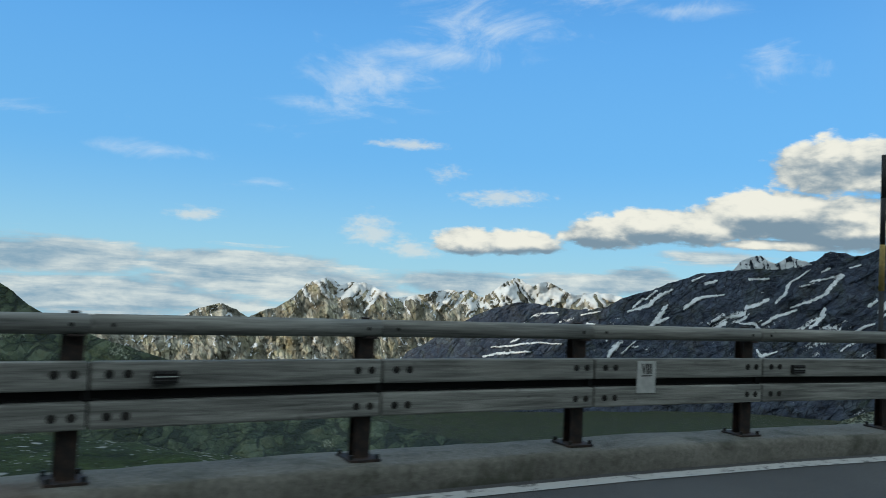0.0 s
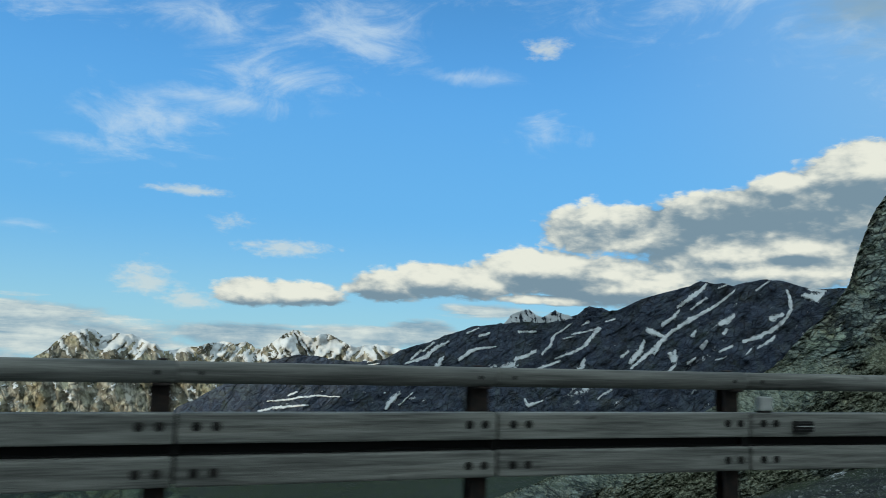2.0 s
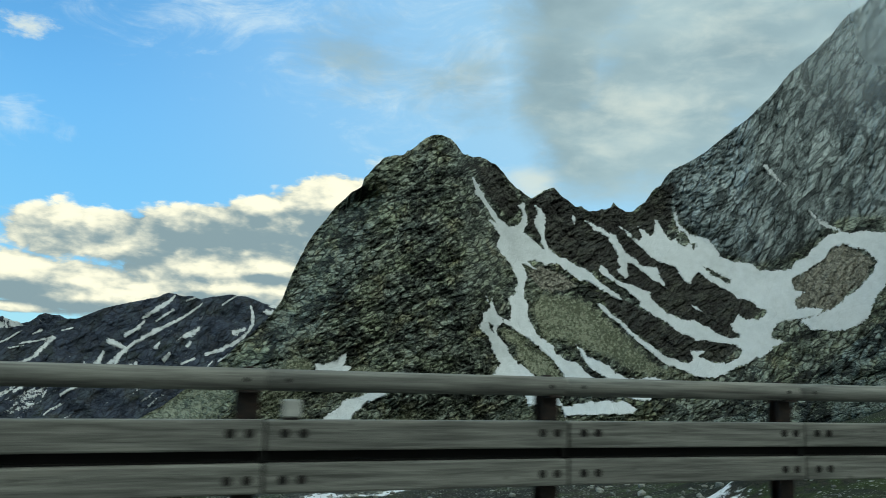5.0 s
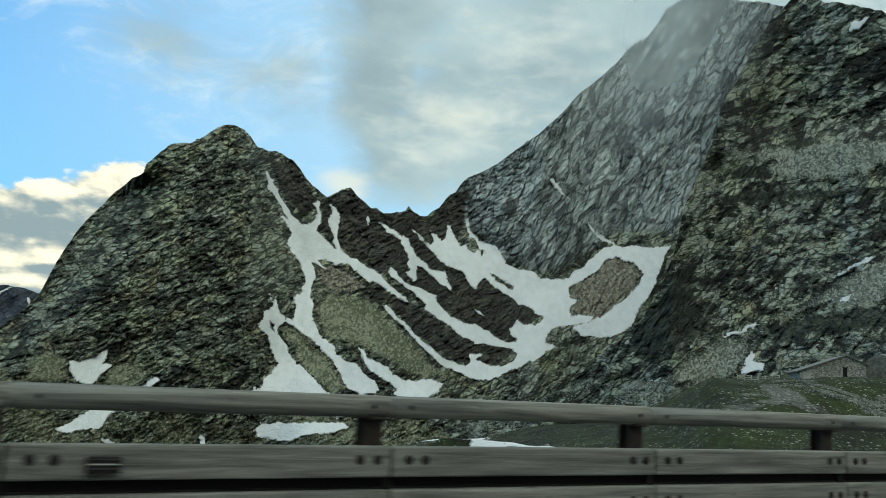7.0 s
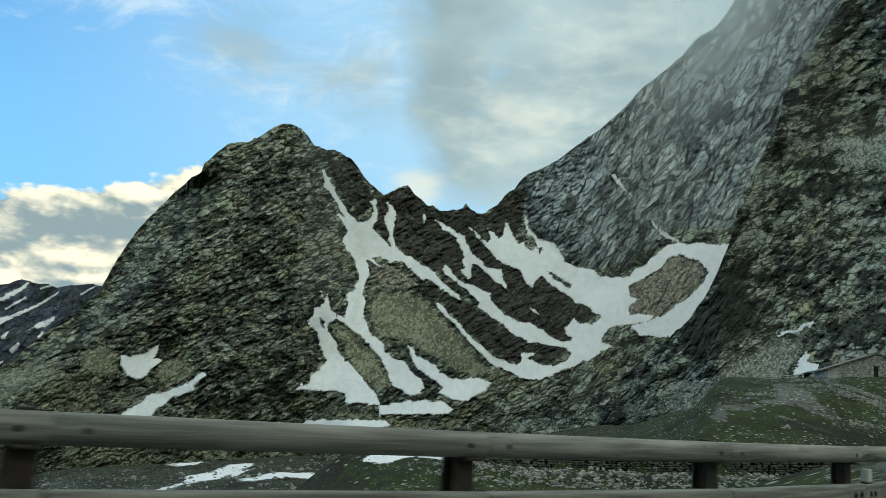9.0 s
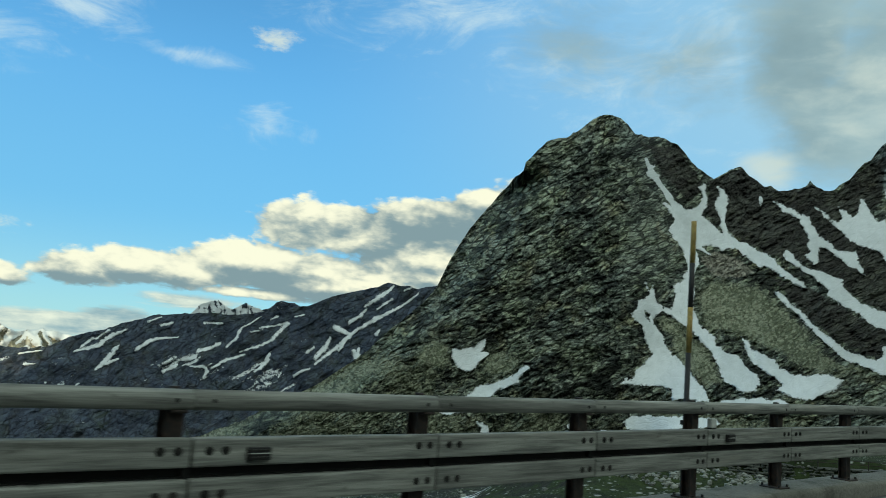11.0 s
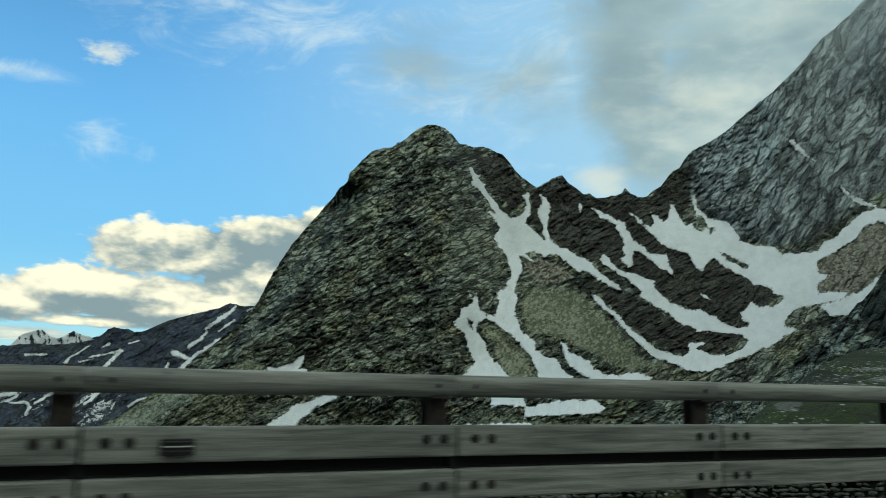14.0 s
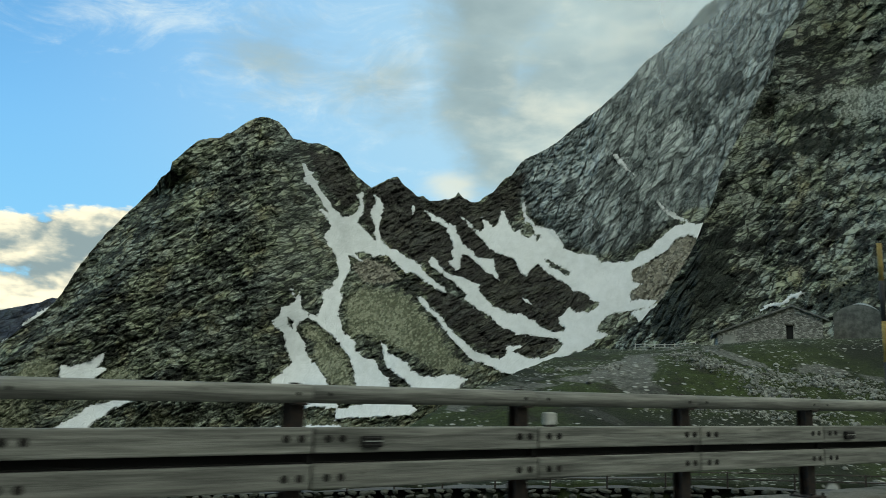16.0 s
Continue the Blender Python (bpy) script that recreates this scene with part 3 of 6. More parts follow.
def metal_material(name, a, c, rough, metal, scale=14.0):
    m, t, b = material(name)
    p = coords(t)
    n = noise_of(t, p, scale, 6.0, 0.65)
    col = mixc(t, n.step(0.35, 0.7), a, c)
    t.links.new(col, b.inputs["Base Color"])
    b.inputs["Metallic"].default_value = metal
    t.links.new((n * 0.25 + (rough - 0.1)).sock, b.inputs["Roughness"])
    bump(t, b, n, 0.002)
    return m


MAT_POST = metal_material("dark rusted steel", (0.014, 0.012, 0.011), (0.050, 0.030, 0.022), 0.75, 0.1)
MAT_BLACK = metal_material("black painted steel", (0.006, 0.006, 0.006), (0.014, 0.013, 0.012), 0.8, 0.0)
MAT_BOLT = metal_material("dark bolt steel", (0.012, 0.012, 0.011), (0.04, 0.035, 0.03), 0.6, 0.4)
MAT_RAIL = timber_material()
MAT_RAIL.name = "grey weathered round rail"
MAT_YELLOW = metal_material("faded yellow paint", (0.24, 0.165, 0.045), (0.42, 0.30, 0.085), 0.7, 0.0)
MAT_DARKPOLE = metal_material("faded black paint", (0.012, 0.012, 0.013), (0.03, 0.03, 0.032), 0.7, 0.0)
MAT_SIGN = metal_material("dull white enamel", (0.40, 0.41, 0.39), (0.52, 0.53, 0.50), 0.5, 0.0)
MAT_INK = metal_material("dark grey lettering", (0.02, 0.02, 0.02), (0.035, 0.035, 0.035), 0.6, 0.0)

# ---------------------------------------------------------------- mountains


def streaks(az, el, lines, wobble=0.0):
    """How deep a place lies within brush lines of (azimuth, height, half width): 0.5 on the rim, 1 in the middle."""
    best = np.zeros(az.shape)
    for line in lines:
        q = np.array(line, float).reshape(-1, 3)
        for (a0, e0, w0), (a1, e1, w1) in zip(q[:-1], q[1:]):
            da, de = a1 - a0, e1 - e0
            k = np.clip(((az - a0) * da + (el - e0) * de) / (da * da + de * de + 1e-9), 0, 1)
            dist = np.hypot(az - a0 - k * da, el - e0 - k * de)
            best = np.maximum(best, 1 - 0.5 * dist / (w0 + (w1 - w0) * k))
    return best


def polar_sheet(name, az, el_base, el_ridge, rows, radius, values, mats, rough, unit, jag=0.0, back=500.0, grain=(0.02, 0.07), turn=0.6, bumpy=1.0, wobble=0.14, block=(23.0, 8.5), step=3.0, joint=1.0):
    """A mountain side as seen from the road: columns by azimuth, rows by height, standing at radius(az, el, v)."""
    jig = jag * (ridged(az * 1.3, 0 * az + 4.0, 0, 5) - 0.3)
    top = el_ridge + jig
    v = np.linspace(0, 1, rows)[:, None]
    A = np.broadcast_to(az[None, :], (rows, az.size))
    E = el_base[None, :] + (top - el_base)[None, :] * v
    V = np.broadcast_to(v, A.shape)
    r = radius(A, E, V)
    u, w = np.radians(A) * unit, np.radians(E) * unit
    turn = turn(A, E) if callable(turn) else turn
    cu, cw = u * np.cos(turn) + w * np.sin(turn), -u * np.sin(turn) + w * np.cos(turn)
    dr = rough * (fbm(u * 0.012, w * 0.012, 3.0, 5) * 1.3 + ridged(cu * grain[0], cw * grain[1], 1.0, 4) * 0.55)
    dr = dr + rough * 0.34 * bumpy * fbm(cu * grain[0] * 5, cw * grain[1] * 5, 7.0, 4)
    bu, bw = cu + 0.22 * block[0] * fbm(u / block[0], w / block[0], 11.0, 3), cw + 0.45 * block[1] * fbm(u / block[0], w / block[0], 21.0, 4)
    v1, t1, e1 = blocks(bu / block[0], bw / block[1], 1)
    v2, t2, e2 = blocks(bu / block[0] * 2.3, bw / block[1] * 2.0, 2)
    crack = np.maximum(1 - smooth(e1, 0.03, 0.20), 0.75 * (1 - smooth(e2, 0.04, 0.24)))
    dr = dr + step * ((v1 - 0.5) * 0.9 + t1 * 1.2 + 0.9 * (1 - smooth(e1, 0.0, 0.16)) + 0.5 * ((v2 - 0.5) * 0.9 + t2 * 1.2 + 0.7 * (1 - smooth(e2, 0.0, 0.2))))
    val = {k: fn(A + wobble * fbm(A * 1.6, E * 1.6, 2.0, 4), E + wobble * fbm(A * 1.6 + 30, E * 1.6, 5.0, 4)) for k, fn in values.items()}
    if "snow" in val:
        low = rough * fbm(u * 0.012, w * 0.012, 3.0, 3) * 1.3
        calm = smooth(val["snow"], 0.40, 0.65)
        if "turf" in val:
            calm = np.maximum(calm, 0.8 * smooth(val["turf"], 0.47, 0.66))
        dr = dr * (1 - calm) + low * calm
    val["block"], val["crack"] = v1 * 0.6 + v2 * 0.4, crack * joint
    r = r + dr
    x, y, z = O[0] + r * np.sin(np.radians(A)), O[1] + r * np.cos(np.radians(A)), O[2] + r * np.tan(np.radians(E))
    P = np.stack([x, y, z], -1)
    for k in ("turf", "brown", "gloom", "snow", "slab"):
        val.setdefault(k, np.zeros(A.shape))
    UV = np.stack([u, w], -1)
    # the far side falls away behind the ridge
    extra = []
    out = np.stack([np.sin(np.radians(az)), np.cos(np.radians(az)), 0 * az], -1)
    for k in range(1, 6):
        q = P[-1] + out * (back * k / 5)
        q[:, 2] -= back * 0.75 * (k / 5) ** 1.3 * (1 + 0.2 * fbm(az * 0.8, 0 * az + k, 1.0, 3))
        extra.append(q)
    P = np.concatenate([P, np.stack(extra)])
    UV = np.concatenate([UV, np.stack([UV[-1] + [0, 40.0 * k] for k in range(1, 6)])])
    val = {k: np.concatenate([a, np.repeat(a[-1:], 5, 0)]) for k, a in val.items()}
    return mesh_object(name, P.reshape(-1, 3), grid_faces(rows + 5, az.size), mats, val, UV.reshape(-1, 2))


# the dome, the snowy bowl and the slab wall form one chain of slopes
DOME_RIDGE = [(42, -14.0), (50, -11.0), (58, -8.0), (64, -5.2), (68.4, -2.6), (71.3, -0.2), (73.2, 1.9), (74.9, 3.6), (75.85, 5.0), (76.55, 7.0), (77.0, 8.0), (77.52, 9.0), (78.15, 10.0), (78.9, 11.0), (79.6, 12.0),
              (80.5, 13.0), (81.05, 13.4), (81.15, 13.95), (81.65, 14.56), (82.54, 15.51), (83.92, 15.9), (84.9, 16.52), (85.54, 17.07), (86.04, 17.36), (86.79, 17.42), (87.43, 17.2), (87.92, 16.8), (88.48, 16.23), (89.34, 16.04)]
DOME_RIDGE += [(89.89, 16.1), (90.59, 15.8), (91.15, 15.57), (91.69, 15.03), (92.16, 14.48), (92.66, 14.01), (93.19, 13.61), (93.7, 13.28), (94.0, 13.41), (94.69, 13.91), (95.35, 14.12), (95.77, 13.68), (96.53, 13.2), (96.89, 12.87), (97.35, 12.85), (97.86, 12.55),
               (98.52, 12.61), (99.42, 12.87), (99.64, 13.18), (99.98, 12.85), (100.46, 12.59), (101.05, 12.61), (101.46, 12.96), (101.88, 13.19), (102.31, 13.92), (102.66, 14.23), (103.02, 14.42), (103.36, 14.99), (103.91, 15.47), (104.67, 15.84), (105.43, 16.2), (106.56, 17.06), (107.9, 18.05)]
WALL_RIDGE = [(107.9, 18.05), (108.79, 18.68), (110.24, 19.95), (112.01, 21.75), (113.43, 22.7), (114.42, 23.6), (115.4, 24.6), (116.59, 25.22), (117.37, 26.03), (117.95, 26.9), (118.75, 27.29), (119.34, 27.5), (121.3, 27.4), (123.2, 27.1), (125.0, 26.7), (126.6, 26.3), (128.5, 25.3)]
FOOT = [(93, 9.5), (97, 10.5), (101, 11.8), (103.2, 12.6), (105, 11.2), (106.7, 9.9), (109.3, 8.9), (111, 9.4), (113, 10.6), (114.2, 11.7), (116.4, 12.0), (125, 12.0)]


def chain_base(az):
    return curve([(40, -16.0), (58, -13.0), (70, -9.5), (80, -8.0), (90, -7.5), (100, -5.5), (106, -4.0), (112, -2.0), (118, 0.0), (128, 1.0)], az)


EDGE = [(-14, 42), (-8, 58), (-2.6, 68.4), (-0.2, 71.3), (1.9, 73.2), (3.6, 74.9), (5, 75.85), (7, 76.55), (8, 77.0), (10, 78.15), (12, 79.6), (13.4, 80.9), (18, 81.0)]


def chain_radius(A, E, V):
    turn_away = 105 * np.exp(-(np.maximum(A - curve(EDGE, E), 0) / 2.2) ** 2) * smooth(E, 14.0, 11.5)
    dome = np.maximum(578 + 12.0 * E + 0.25 * E * E, 470) + turn_away + 0.5 * np.clip(A - 84, 0, None) ** 2 * np.clip((14 - E) / 18, 0.1, 1)
    foot = curve(FOOT, A)
    base_r = curve([(88, 600), (93, 590), (98, 573), (108, 598), (120, 600)], A)
    per_deg = curve([(88, 25.0), (93, 26.0), (98, 28.0), (108, 35.0), (120, 36.0)], A)
    steep = curve([(99, 26.0), (103, 12.0), (128, 12.0)], A)
    bowl = np.maximum(base_r + per_deg * np.minimum(E, foot), 430) + steep * np.maximum(E - foot, 0)
    k = smooth(A + (E - 6) * 0.10, 88.0, 92.5)
    return dome * (1 - k) + bowl * k


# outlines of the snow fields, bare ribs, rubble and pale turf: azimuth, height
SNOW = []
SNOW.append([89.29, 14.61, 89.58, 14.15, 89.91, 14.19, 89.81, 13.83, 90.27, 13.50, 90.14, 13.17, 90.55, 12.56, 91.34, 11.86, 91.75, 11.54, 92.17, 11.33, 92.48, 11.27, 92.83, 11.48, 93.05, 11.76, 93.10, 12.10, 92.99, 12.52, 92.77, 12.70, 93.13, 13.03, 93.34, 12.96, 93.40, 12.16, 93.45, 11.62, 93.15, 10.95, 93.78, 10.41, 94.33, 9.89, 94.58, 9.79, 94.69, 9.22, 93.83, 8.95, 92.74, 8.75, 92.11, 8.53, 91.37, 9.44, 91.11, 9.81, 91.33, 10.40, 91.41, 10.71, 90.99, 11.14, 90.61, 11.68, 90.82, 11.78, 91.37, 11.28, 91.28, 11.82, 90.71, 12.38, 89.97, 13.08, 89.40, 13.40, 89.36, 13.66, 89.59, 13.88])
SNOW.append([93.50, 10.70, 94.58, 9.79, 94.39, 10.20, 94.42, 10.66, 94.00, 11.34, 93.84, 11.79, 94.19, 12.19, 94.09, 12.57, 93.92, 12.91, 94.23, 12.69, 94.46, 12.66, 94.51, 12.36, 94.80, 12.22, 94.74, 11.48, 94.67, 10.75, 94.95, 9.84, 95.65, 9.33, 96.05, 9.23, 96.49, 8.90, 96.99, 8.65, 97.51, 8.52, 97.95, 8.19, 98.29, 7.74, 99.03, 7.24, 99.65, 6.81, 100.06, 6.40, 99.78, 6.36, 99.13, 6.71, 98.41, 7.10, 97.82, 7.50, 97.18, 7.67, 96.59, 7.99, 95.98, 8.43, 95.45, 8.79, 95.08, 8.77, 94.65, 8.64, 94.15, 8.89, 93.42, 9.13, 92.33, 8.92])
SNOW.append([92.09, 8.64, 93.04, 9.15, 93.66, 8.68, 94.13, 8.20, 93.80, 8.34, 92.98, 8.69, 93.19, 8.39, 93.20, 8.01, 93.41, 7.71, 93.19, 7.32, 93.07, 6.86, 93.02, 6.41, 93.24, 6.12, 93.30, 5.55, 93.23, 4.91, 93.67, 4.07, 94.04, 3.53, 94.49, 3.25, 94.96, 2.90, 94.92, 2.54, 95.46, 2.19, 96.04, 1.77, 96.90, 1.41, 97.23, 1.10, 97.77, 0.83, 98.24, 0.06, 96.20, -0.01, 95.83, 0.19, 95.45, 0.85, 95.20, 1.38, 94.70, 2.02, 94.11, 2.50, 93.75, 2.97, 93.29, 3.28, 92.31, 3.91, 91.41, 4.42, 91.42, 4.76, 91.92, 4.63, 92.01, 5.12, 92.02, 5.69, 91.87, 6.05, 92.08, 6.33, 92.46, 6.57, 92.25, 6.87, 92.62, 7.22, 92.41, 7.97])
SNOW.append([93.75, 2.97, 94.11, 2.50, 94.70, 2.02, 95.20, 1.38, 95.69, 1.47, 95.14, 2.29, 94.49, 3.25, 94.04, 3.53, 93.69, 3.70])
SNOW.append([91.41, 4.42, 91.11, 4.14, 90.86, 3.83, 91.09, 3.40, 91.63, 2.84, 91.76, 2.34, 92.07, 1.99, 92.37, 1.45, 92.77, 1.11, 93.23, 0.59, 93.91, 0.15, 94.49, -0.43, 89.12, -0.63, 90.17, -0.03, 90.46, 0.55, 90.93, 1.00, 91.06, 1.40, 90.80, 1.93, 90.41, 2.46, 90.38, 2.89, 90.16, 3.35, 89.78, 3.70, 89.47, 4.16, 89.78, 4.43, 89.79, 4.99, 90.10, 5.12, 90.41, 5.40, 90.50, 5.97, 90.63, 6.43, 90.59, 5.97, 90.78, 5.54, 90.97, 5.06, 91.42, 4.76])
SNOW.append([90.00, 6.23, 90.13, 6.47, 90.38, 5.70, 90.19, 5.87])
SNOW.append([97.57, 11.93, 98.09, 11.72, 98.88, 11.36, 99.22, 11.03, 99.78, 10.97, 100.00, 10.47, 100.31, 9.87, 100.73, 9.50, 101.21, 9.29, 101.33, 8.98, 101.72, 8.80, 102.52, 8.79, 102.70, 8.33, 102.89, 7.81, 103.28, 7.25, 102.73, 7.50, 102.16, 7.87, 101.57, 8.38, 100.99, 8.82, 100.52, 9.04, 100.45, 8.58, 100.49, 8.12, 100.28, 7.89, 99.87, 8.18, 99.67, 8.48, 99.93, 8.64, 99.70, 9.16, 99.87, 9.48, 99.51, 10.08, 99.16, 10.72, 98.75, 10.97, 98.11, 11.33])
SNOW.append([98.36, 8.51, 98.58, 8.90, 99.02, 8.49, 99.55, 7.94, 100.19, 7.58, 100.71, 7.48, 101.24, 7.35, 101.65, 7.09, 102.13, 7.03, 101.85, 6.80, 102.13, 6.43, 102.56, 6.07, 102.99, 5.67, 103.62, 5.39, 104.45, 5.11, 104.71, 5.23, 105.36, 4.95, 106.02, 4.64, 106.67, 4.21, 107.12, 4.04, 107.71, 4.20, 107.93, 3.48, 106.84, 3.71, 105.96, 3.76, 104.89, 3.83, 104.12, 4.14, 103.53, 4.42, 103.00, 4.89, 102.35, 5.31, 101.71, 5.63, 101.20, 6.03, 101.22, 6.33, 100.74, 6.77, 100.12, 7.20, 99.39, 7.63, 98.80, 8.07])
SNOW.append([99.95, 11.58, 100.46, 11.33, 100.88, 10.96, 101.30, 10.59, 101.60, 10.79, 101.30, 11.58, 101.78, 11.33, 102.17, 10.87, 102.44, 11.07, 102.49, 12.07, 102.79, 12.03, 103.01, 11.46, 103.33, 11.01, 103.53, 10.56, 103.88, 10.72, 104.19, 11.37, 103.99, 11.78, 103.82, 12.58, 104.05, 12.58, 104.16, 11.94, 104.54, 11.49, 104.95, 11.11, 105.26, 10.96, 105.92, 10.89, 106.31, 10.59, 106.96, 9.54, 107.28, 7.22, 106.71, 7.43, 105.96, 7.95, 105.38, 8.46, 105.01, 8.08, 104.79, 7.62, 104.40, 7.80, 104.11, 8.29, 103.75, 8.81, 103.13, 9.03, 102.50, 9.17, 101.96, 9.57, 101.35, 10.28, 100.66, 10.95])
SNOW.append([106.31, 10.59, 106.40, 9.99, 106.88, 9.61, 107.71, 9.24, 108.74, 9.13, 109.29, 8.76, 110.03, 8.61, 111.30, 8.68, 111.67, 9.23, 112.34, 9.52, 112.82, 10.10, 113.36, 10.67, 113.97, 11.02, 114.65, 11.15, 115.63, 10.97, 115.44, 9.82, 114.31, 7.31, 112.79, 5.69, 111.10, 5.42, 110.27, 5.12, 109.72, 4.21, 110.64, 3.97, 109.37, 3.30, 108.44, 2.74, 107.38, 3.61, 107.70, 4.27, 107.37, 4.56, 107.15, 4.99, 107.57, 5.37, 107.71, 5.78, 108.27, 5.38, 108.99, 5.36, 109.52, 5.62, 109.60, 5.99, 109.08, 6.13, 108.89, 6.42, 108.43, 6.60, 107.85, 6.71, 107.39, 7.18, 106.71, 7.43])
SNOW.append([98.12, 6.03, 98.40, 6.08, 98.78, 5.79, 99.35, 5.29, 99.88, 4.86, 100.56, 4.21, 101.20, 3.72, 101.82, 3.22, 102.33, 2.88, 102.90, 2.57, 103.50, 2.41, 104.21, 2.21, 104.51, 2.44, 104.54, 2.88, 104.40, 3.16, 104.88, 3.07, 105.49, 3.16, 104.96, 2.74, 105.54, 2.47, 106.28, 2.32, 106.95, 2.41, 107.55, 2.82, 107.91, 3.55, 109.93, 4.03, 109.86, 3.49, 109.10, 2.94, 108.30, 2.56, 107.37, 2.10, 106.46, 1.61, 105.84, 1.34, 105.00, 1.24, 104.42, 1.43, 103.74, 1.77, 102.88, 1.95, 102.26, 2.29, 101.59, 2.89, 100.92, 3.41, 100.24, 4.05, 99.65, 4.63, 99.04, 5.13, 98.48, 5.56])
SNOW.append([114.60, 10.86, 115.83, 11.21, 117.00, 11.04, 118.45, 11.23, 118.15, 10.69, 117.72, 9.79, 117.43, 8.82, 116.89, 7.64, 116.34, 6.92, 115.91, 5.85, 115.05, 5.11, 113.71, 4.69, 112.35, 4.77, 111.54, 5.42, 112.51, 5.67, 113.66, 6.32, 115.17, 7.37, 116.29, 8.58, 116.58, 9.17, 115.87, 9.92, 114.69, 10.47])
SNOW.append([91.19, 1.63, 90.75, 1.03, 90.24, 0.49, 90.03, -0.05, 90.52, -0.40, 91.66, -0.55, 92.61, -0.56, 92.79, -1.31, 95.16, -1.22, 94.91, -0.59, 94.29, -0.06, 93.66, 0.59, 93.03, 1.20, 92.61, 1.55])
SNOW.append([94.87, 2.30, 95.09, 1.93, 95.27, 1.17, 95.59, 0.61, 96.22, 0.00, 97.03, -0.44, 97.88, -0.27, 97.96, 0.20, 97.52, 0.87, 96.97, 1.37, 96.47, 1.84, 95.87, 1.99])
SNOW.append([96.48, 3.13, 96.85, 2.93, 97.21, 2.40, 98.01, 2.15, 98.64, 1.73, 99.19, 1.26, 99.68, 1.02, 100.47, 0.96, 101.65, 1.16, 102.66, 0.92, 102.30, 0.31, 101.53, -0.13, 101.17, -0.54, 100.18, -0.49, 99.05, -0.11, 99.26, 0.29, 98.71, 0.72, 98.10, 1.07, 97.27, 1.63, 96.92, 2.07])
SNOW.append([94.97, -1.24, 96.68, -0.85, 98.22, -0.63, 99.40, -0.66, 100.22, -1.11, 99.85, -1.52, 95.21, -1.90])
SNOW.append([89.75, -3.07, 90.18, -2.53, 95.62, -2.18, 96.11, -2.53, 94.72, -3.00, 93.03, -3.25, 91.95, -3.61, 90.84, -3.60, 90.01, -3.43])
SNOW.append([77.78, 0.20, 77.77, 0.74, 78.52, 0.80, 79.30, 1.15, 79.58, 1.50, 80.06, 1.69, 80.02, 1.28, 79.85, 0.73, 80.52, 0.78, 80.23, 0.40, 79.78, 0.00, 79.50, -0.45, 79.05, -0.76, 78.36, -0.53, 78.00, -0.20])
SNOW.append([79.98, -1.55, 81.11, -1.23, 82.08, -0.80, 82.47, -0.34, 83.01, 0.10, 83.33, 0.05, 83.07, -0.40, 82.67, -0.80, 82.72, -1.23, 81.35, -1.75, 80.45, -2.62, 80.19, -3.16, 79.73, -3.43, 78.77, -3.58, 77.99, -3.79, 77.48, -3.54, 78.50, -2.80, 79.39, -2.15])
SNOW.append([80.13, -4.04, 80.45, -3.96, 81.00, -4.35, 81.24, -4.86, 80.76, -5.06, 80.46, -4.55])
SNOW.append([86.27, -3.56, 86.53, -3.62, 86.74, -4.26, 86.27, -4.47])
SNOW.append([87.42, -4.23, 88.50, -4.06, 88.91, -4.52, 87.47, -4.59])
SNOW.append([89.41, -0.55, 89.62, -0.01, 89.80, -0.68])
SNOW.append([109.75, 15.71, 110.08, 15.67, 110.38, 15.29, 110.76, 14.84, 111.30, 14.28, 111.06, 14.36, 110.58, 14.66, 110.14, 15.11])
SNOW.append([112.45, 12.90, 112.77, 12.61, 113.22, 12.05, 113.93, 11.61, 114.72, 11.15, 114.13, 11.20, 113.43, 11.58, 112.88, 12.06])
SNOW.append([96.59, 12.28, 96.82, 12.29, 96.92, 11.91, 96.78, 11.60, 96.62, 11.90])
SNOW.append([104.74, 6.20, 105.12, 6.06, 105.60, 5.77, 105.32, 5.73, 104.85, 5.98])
ROCK_GAPS = []
ROCK_GAPS.append([114.61, 10.35, 115.48, 9.91, 116.07, 9.54, 116.47, 9.09, 116.10, 8.77, 115.92, 8.18, 115.36, 7.65, 114.60, 7.15, 114.42, 6.75, 113.66, 6.13, 112.88, 6.20, 112.29, 6.25, 111.51, 6.13, 111.49, 6.68, 112.06, 7.22, 111.46, 7.46, 111.35, 8.08, 112.01, 8.39, 112.78, 8.82, 113.54, 9.52, 113.92, 10.05])
ROCK_GAPS.append([103.95, 10.95, 104.27, 11.29, 104.67, 11.03, 104.85, 10.46, 104.52, 10.23, 104.01, 10.49])
ROCK_GAPS.append([104.93, 10.43, 105.21, 10.54, 105.36, 10.20, 105.09, 10.05])
ROCK_GAPS.append([105.72, 8.85, 106.17, 8.70, 106.76, 8.30, 107.44, 8.04, 107.37, 7.74, 106.88, 7.96, 106.22, 8.33])
ROCK_GAPS.append([90.31, 4.39, 90.55, 4.11, 90.65, 3.67, 90.46, 3.81])
TALUS = []
TALUS.append([114.61, 10.35, 115.48, 9.91, 116.07, 9.54, 116.47, 9.09, 116.10, 8.77, 115.92, 8.18, 115.36, 7.65, 114.60, 7.15, 114.42, 6.75, 113.66, 6.13, 112.88, 6.20, 112.29, 6.25, 111.51, 6.13, 111.49, 6.68, 112.06, 7.22, 111.46, 7.46, 111.35, 8.08, 112.01, 8.39, 112.78, 8.82, 113.54, 9.52, 113.92, 10.05])
TALUS.append([93.34, 8.02, 94.27, 8.63, 95.88, 8.12, 97.01, 7.21, 95.79, 6.78, 94.26, 6.91])
MEADOW = []
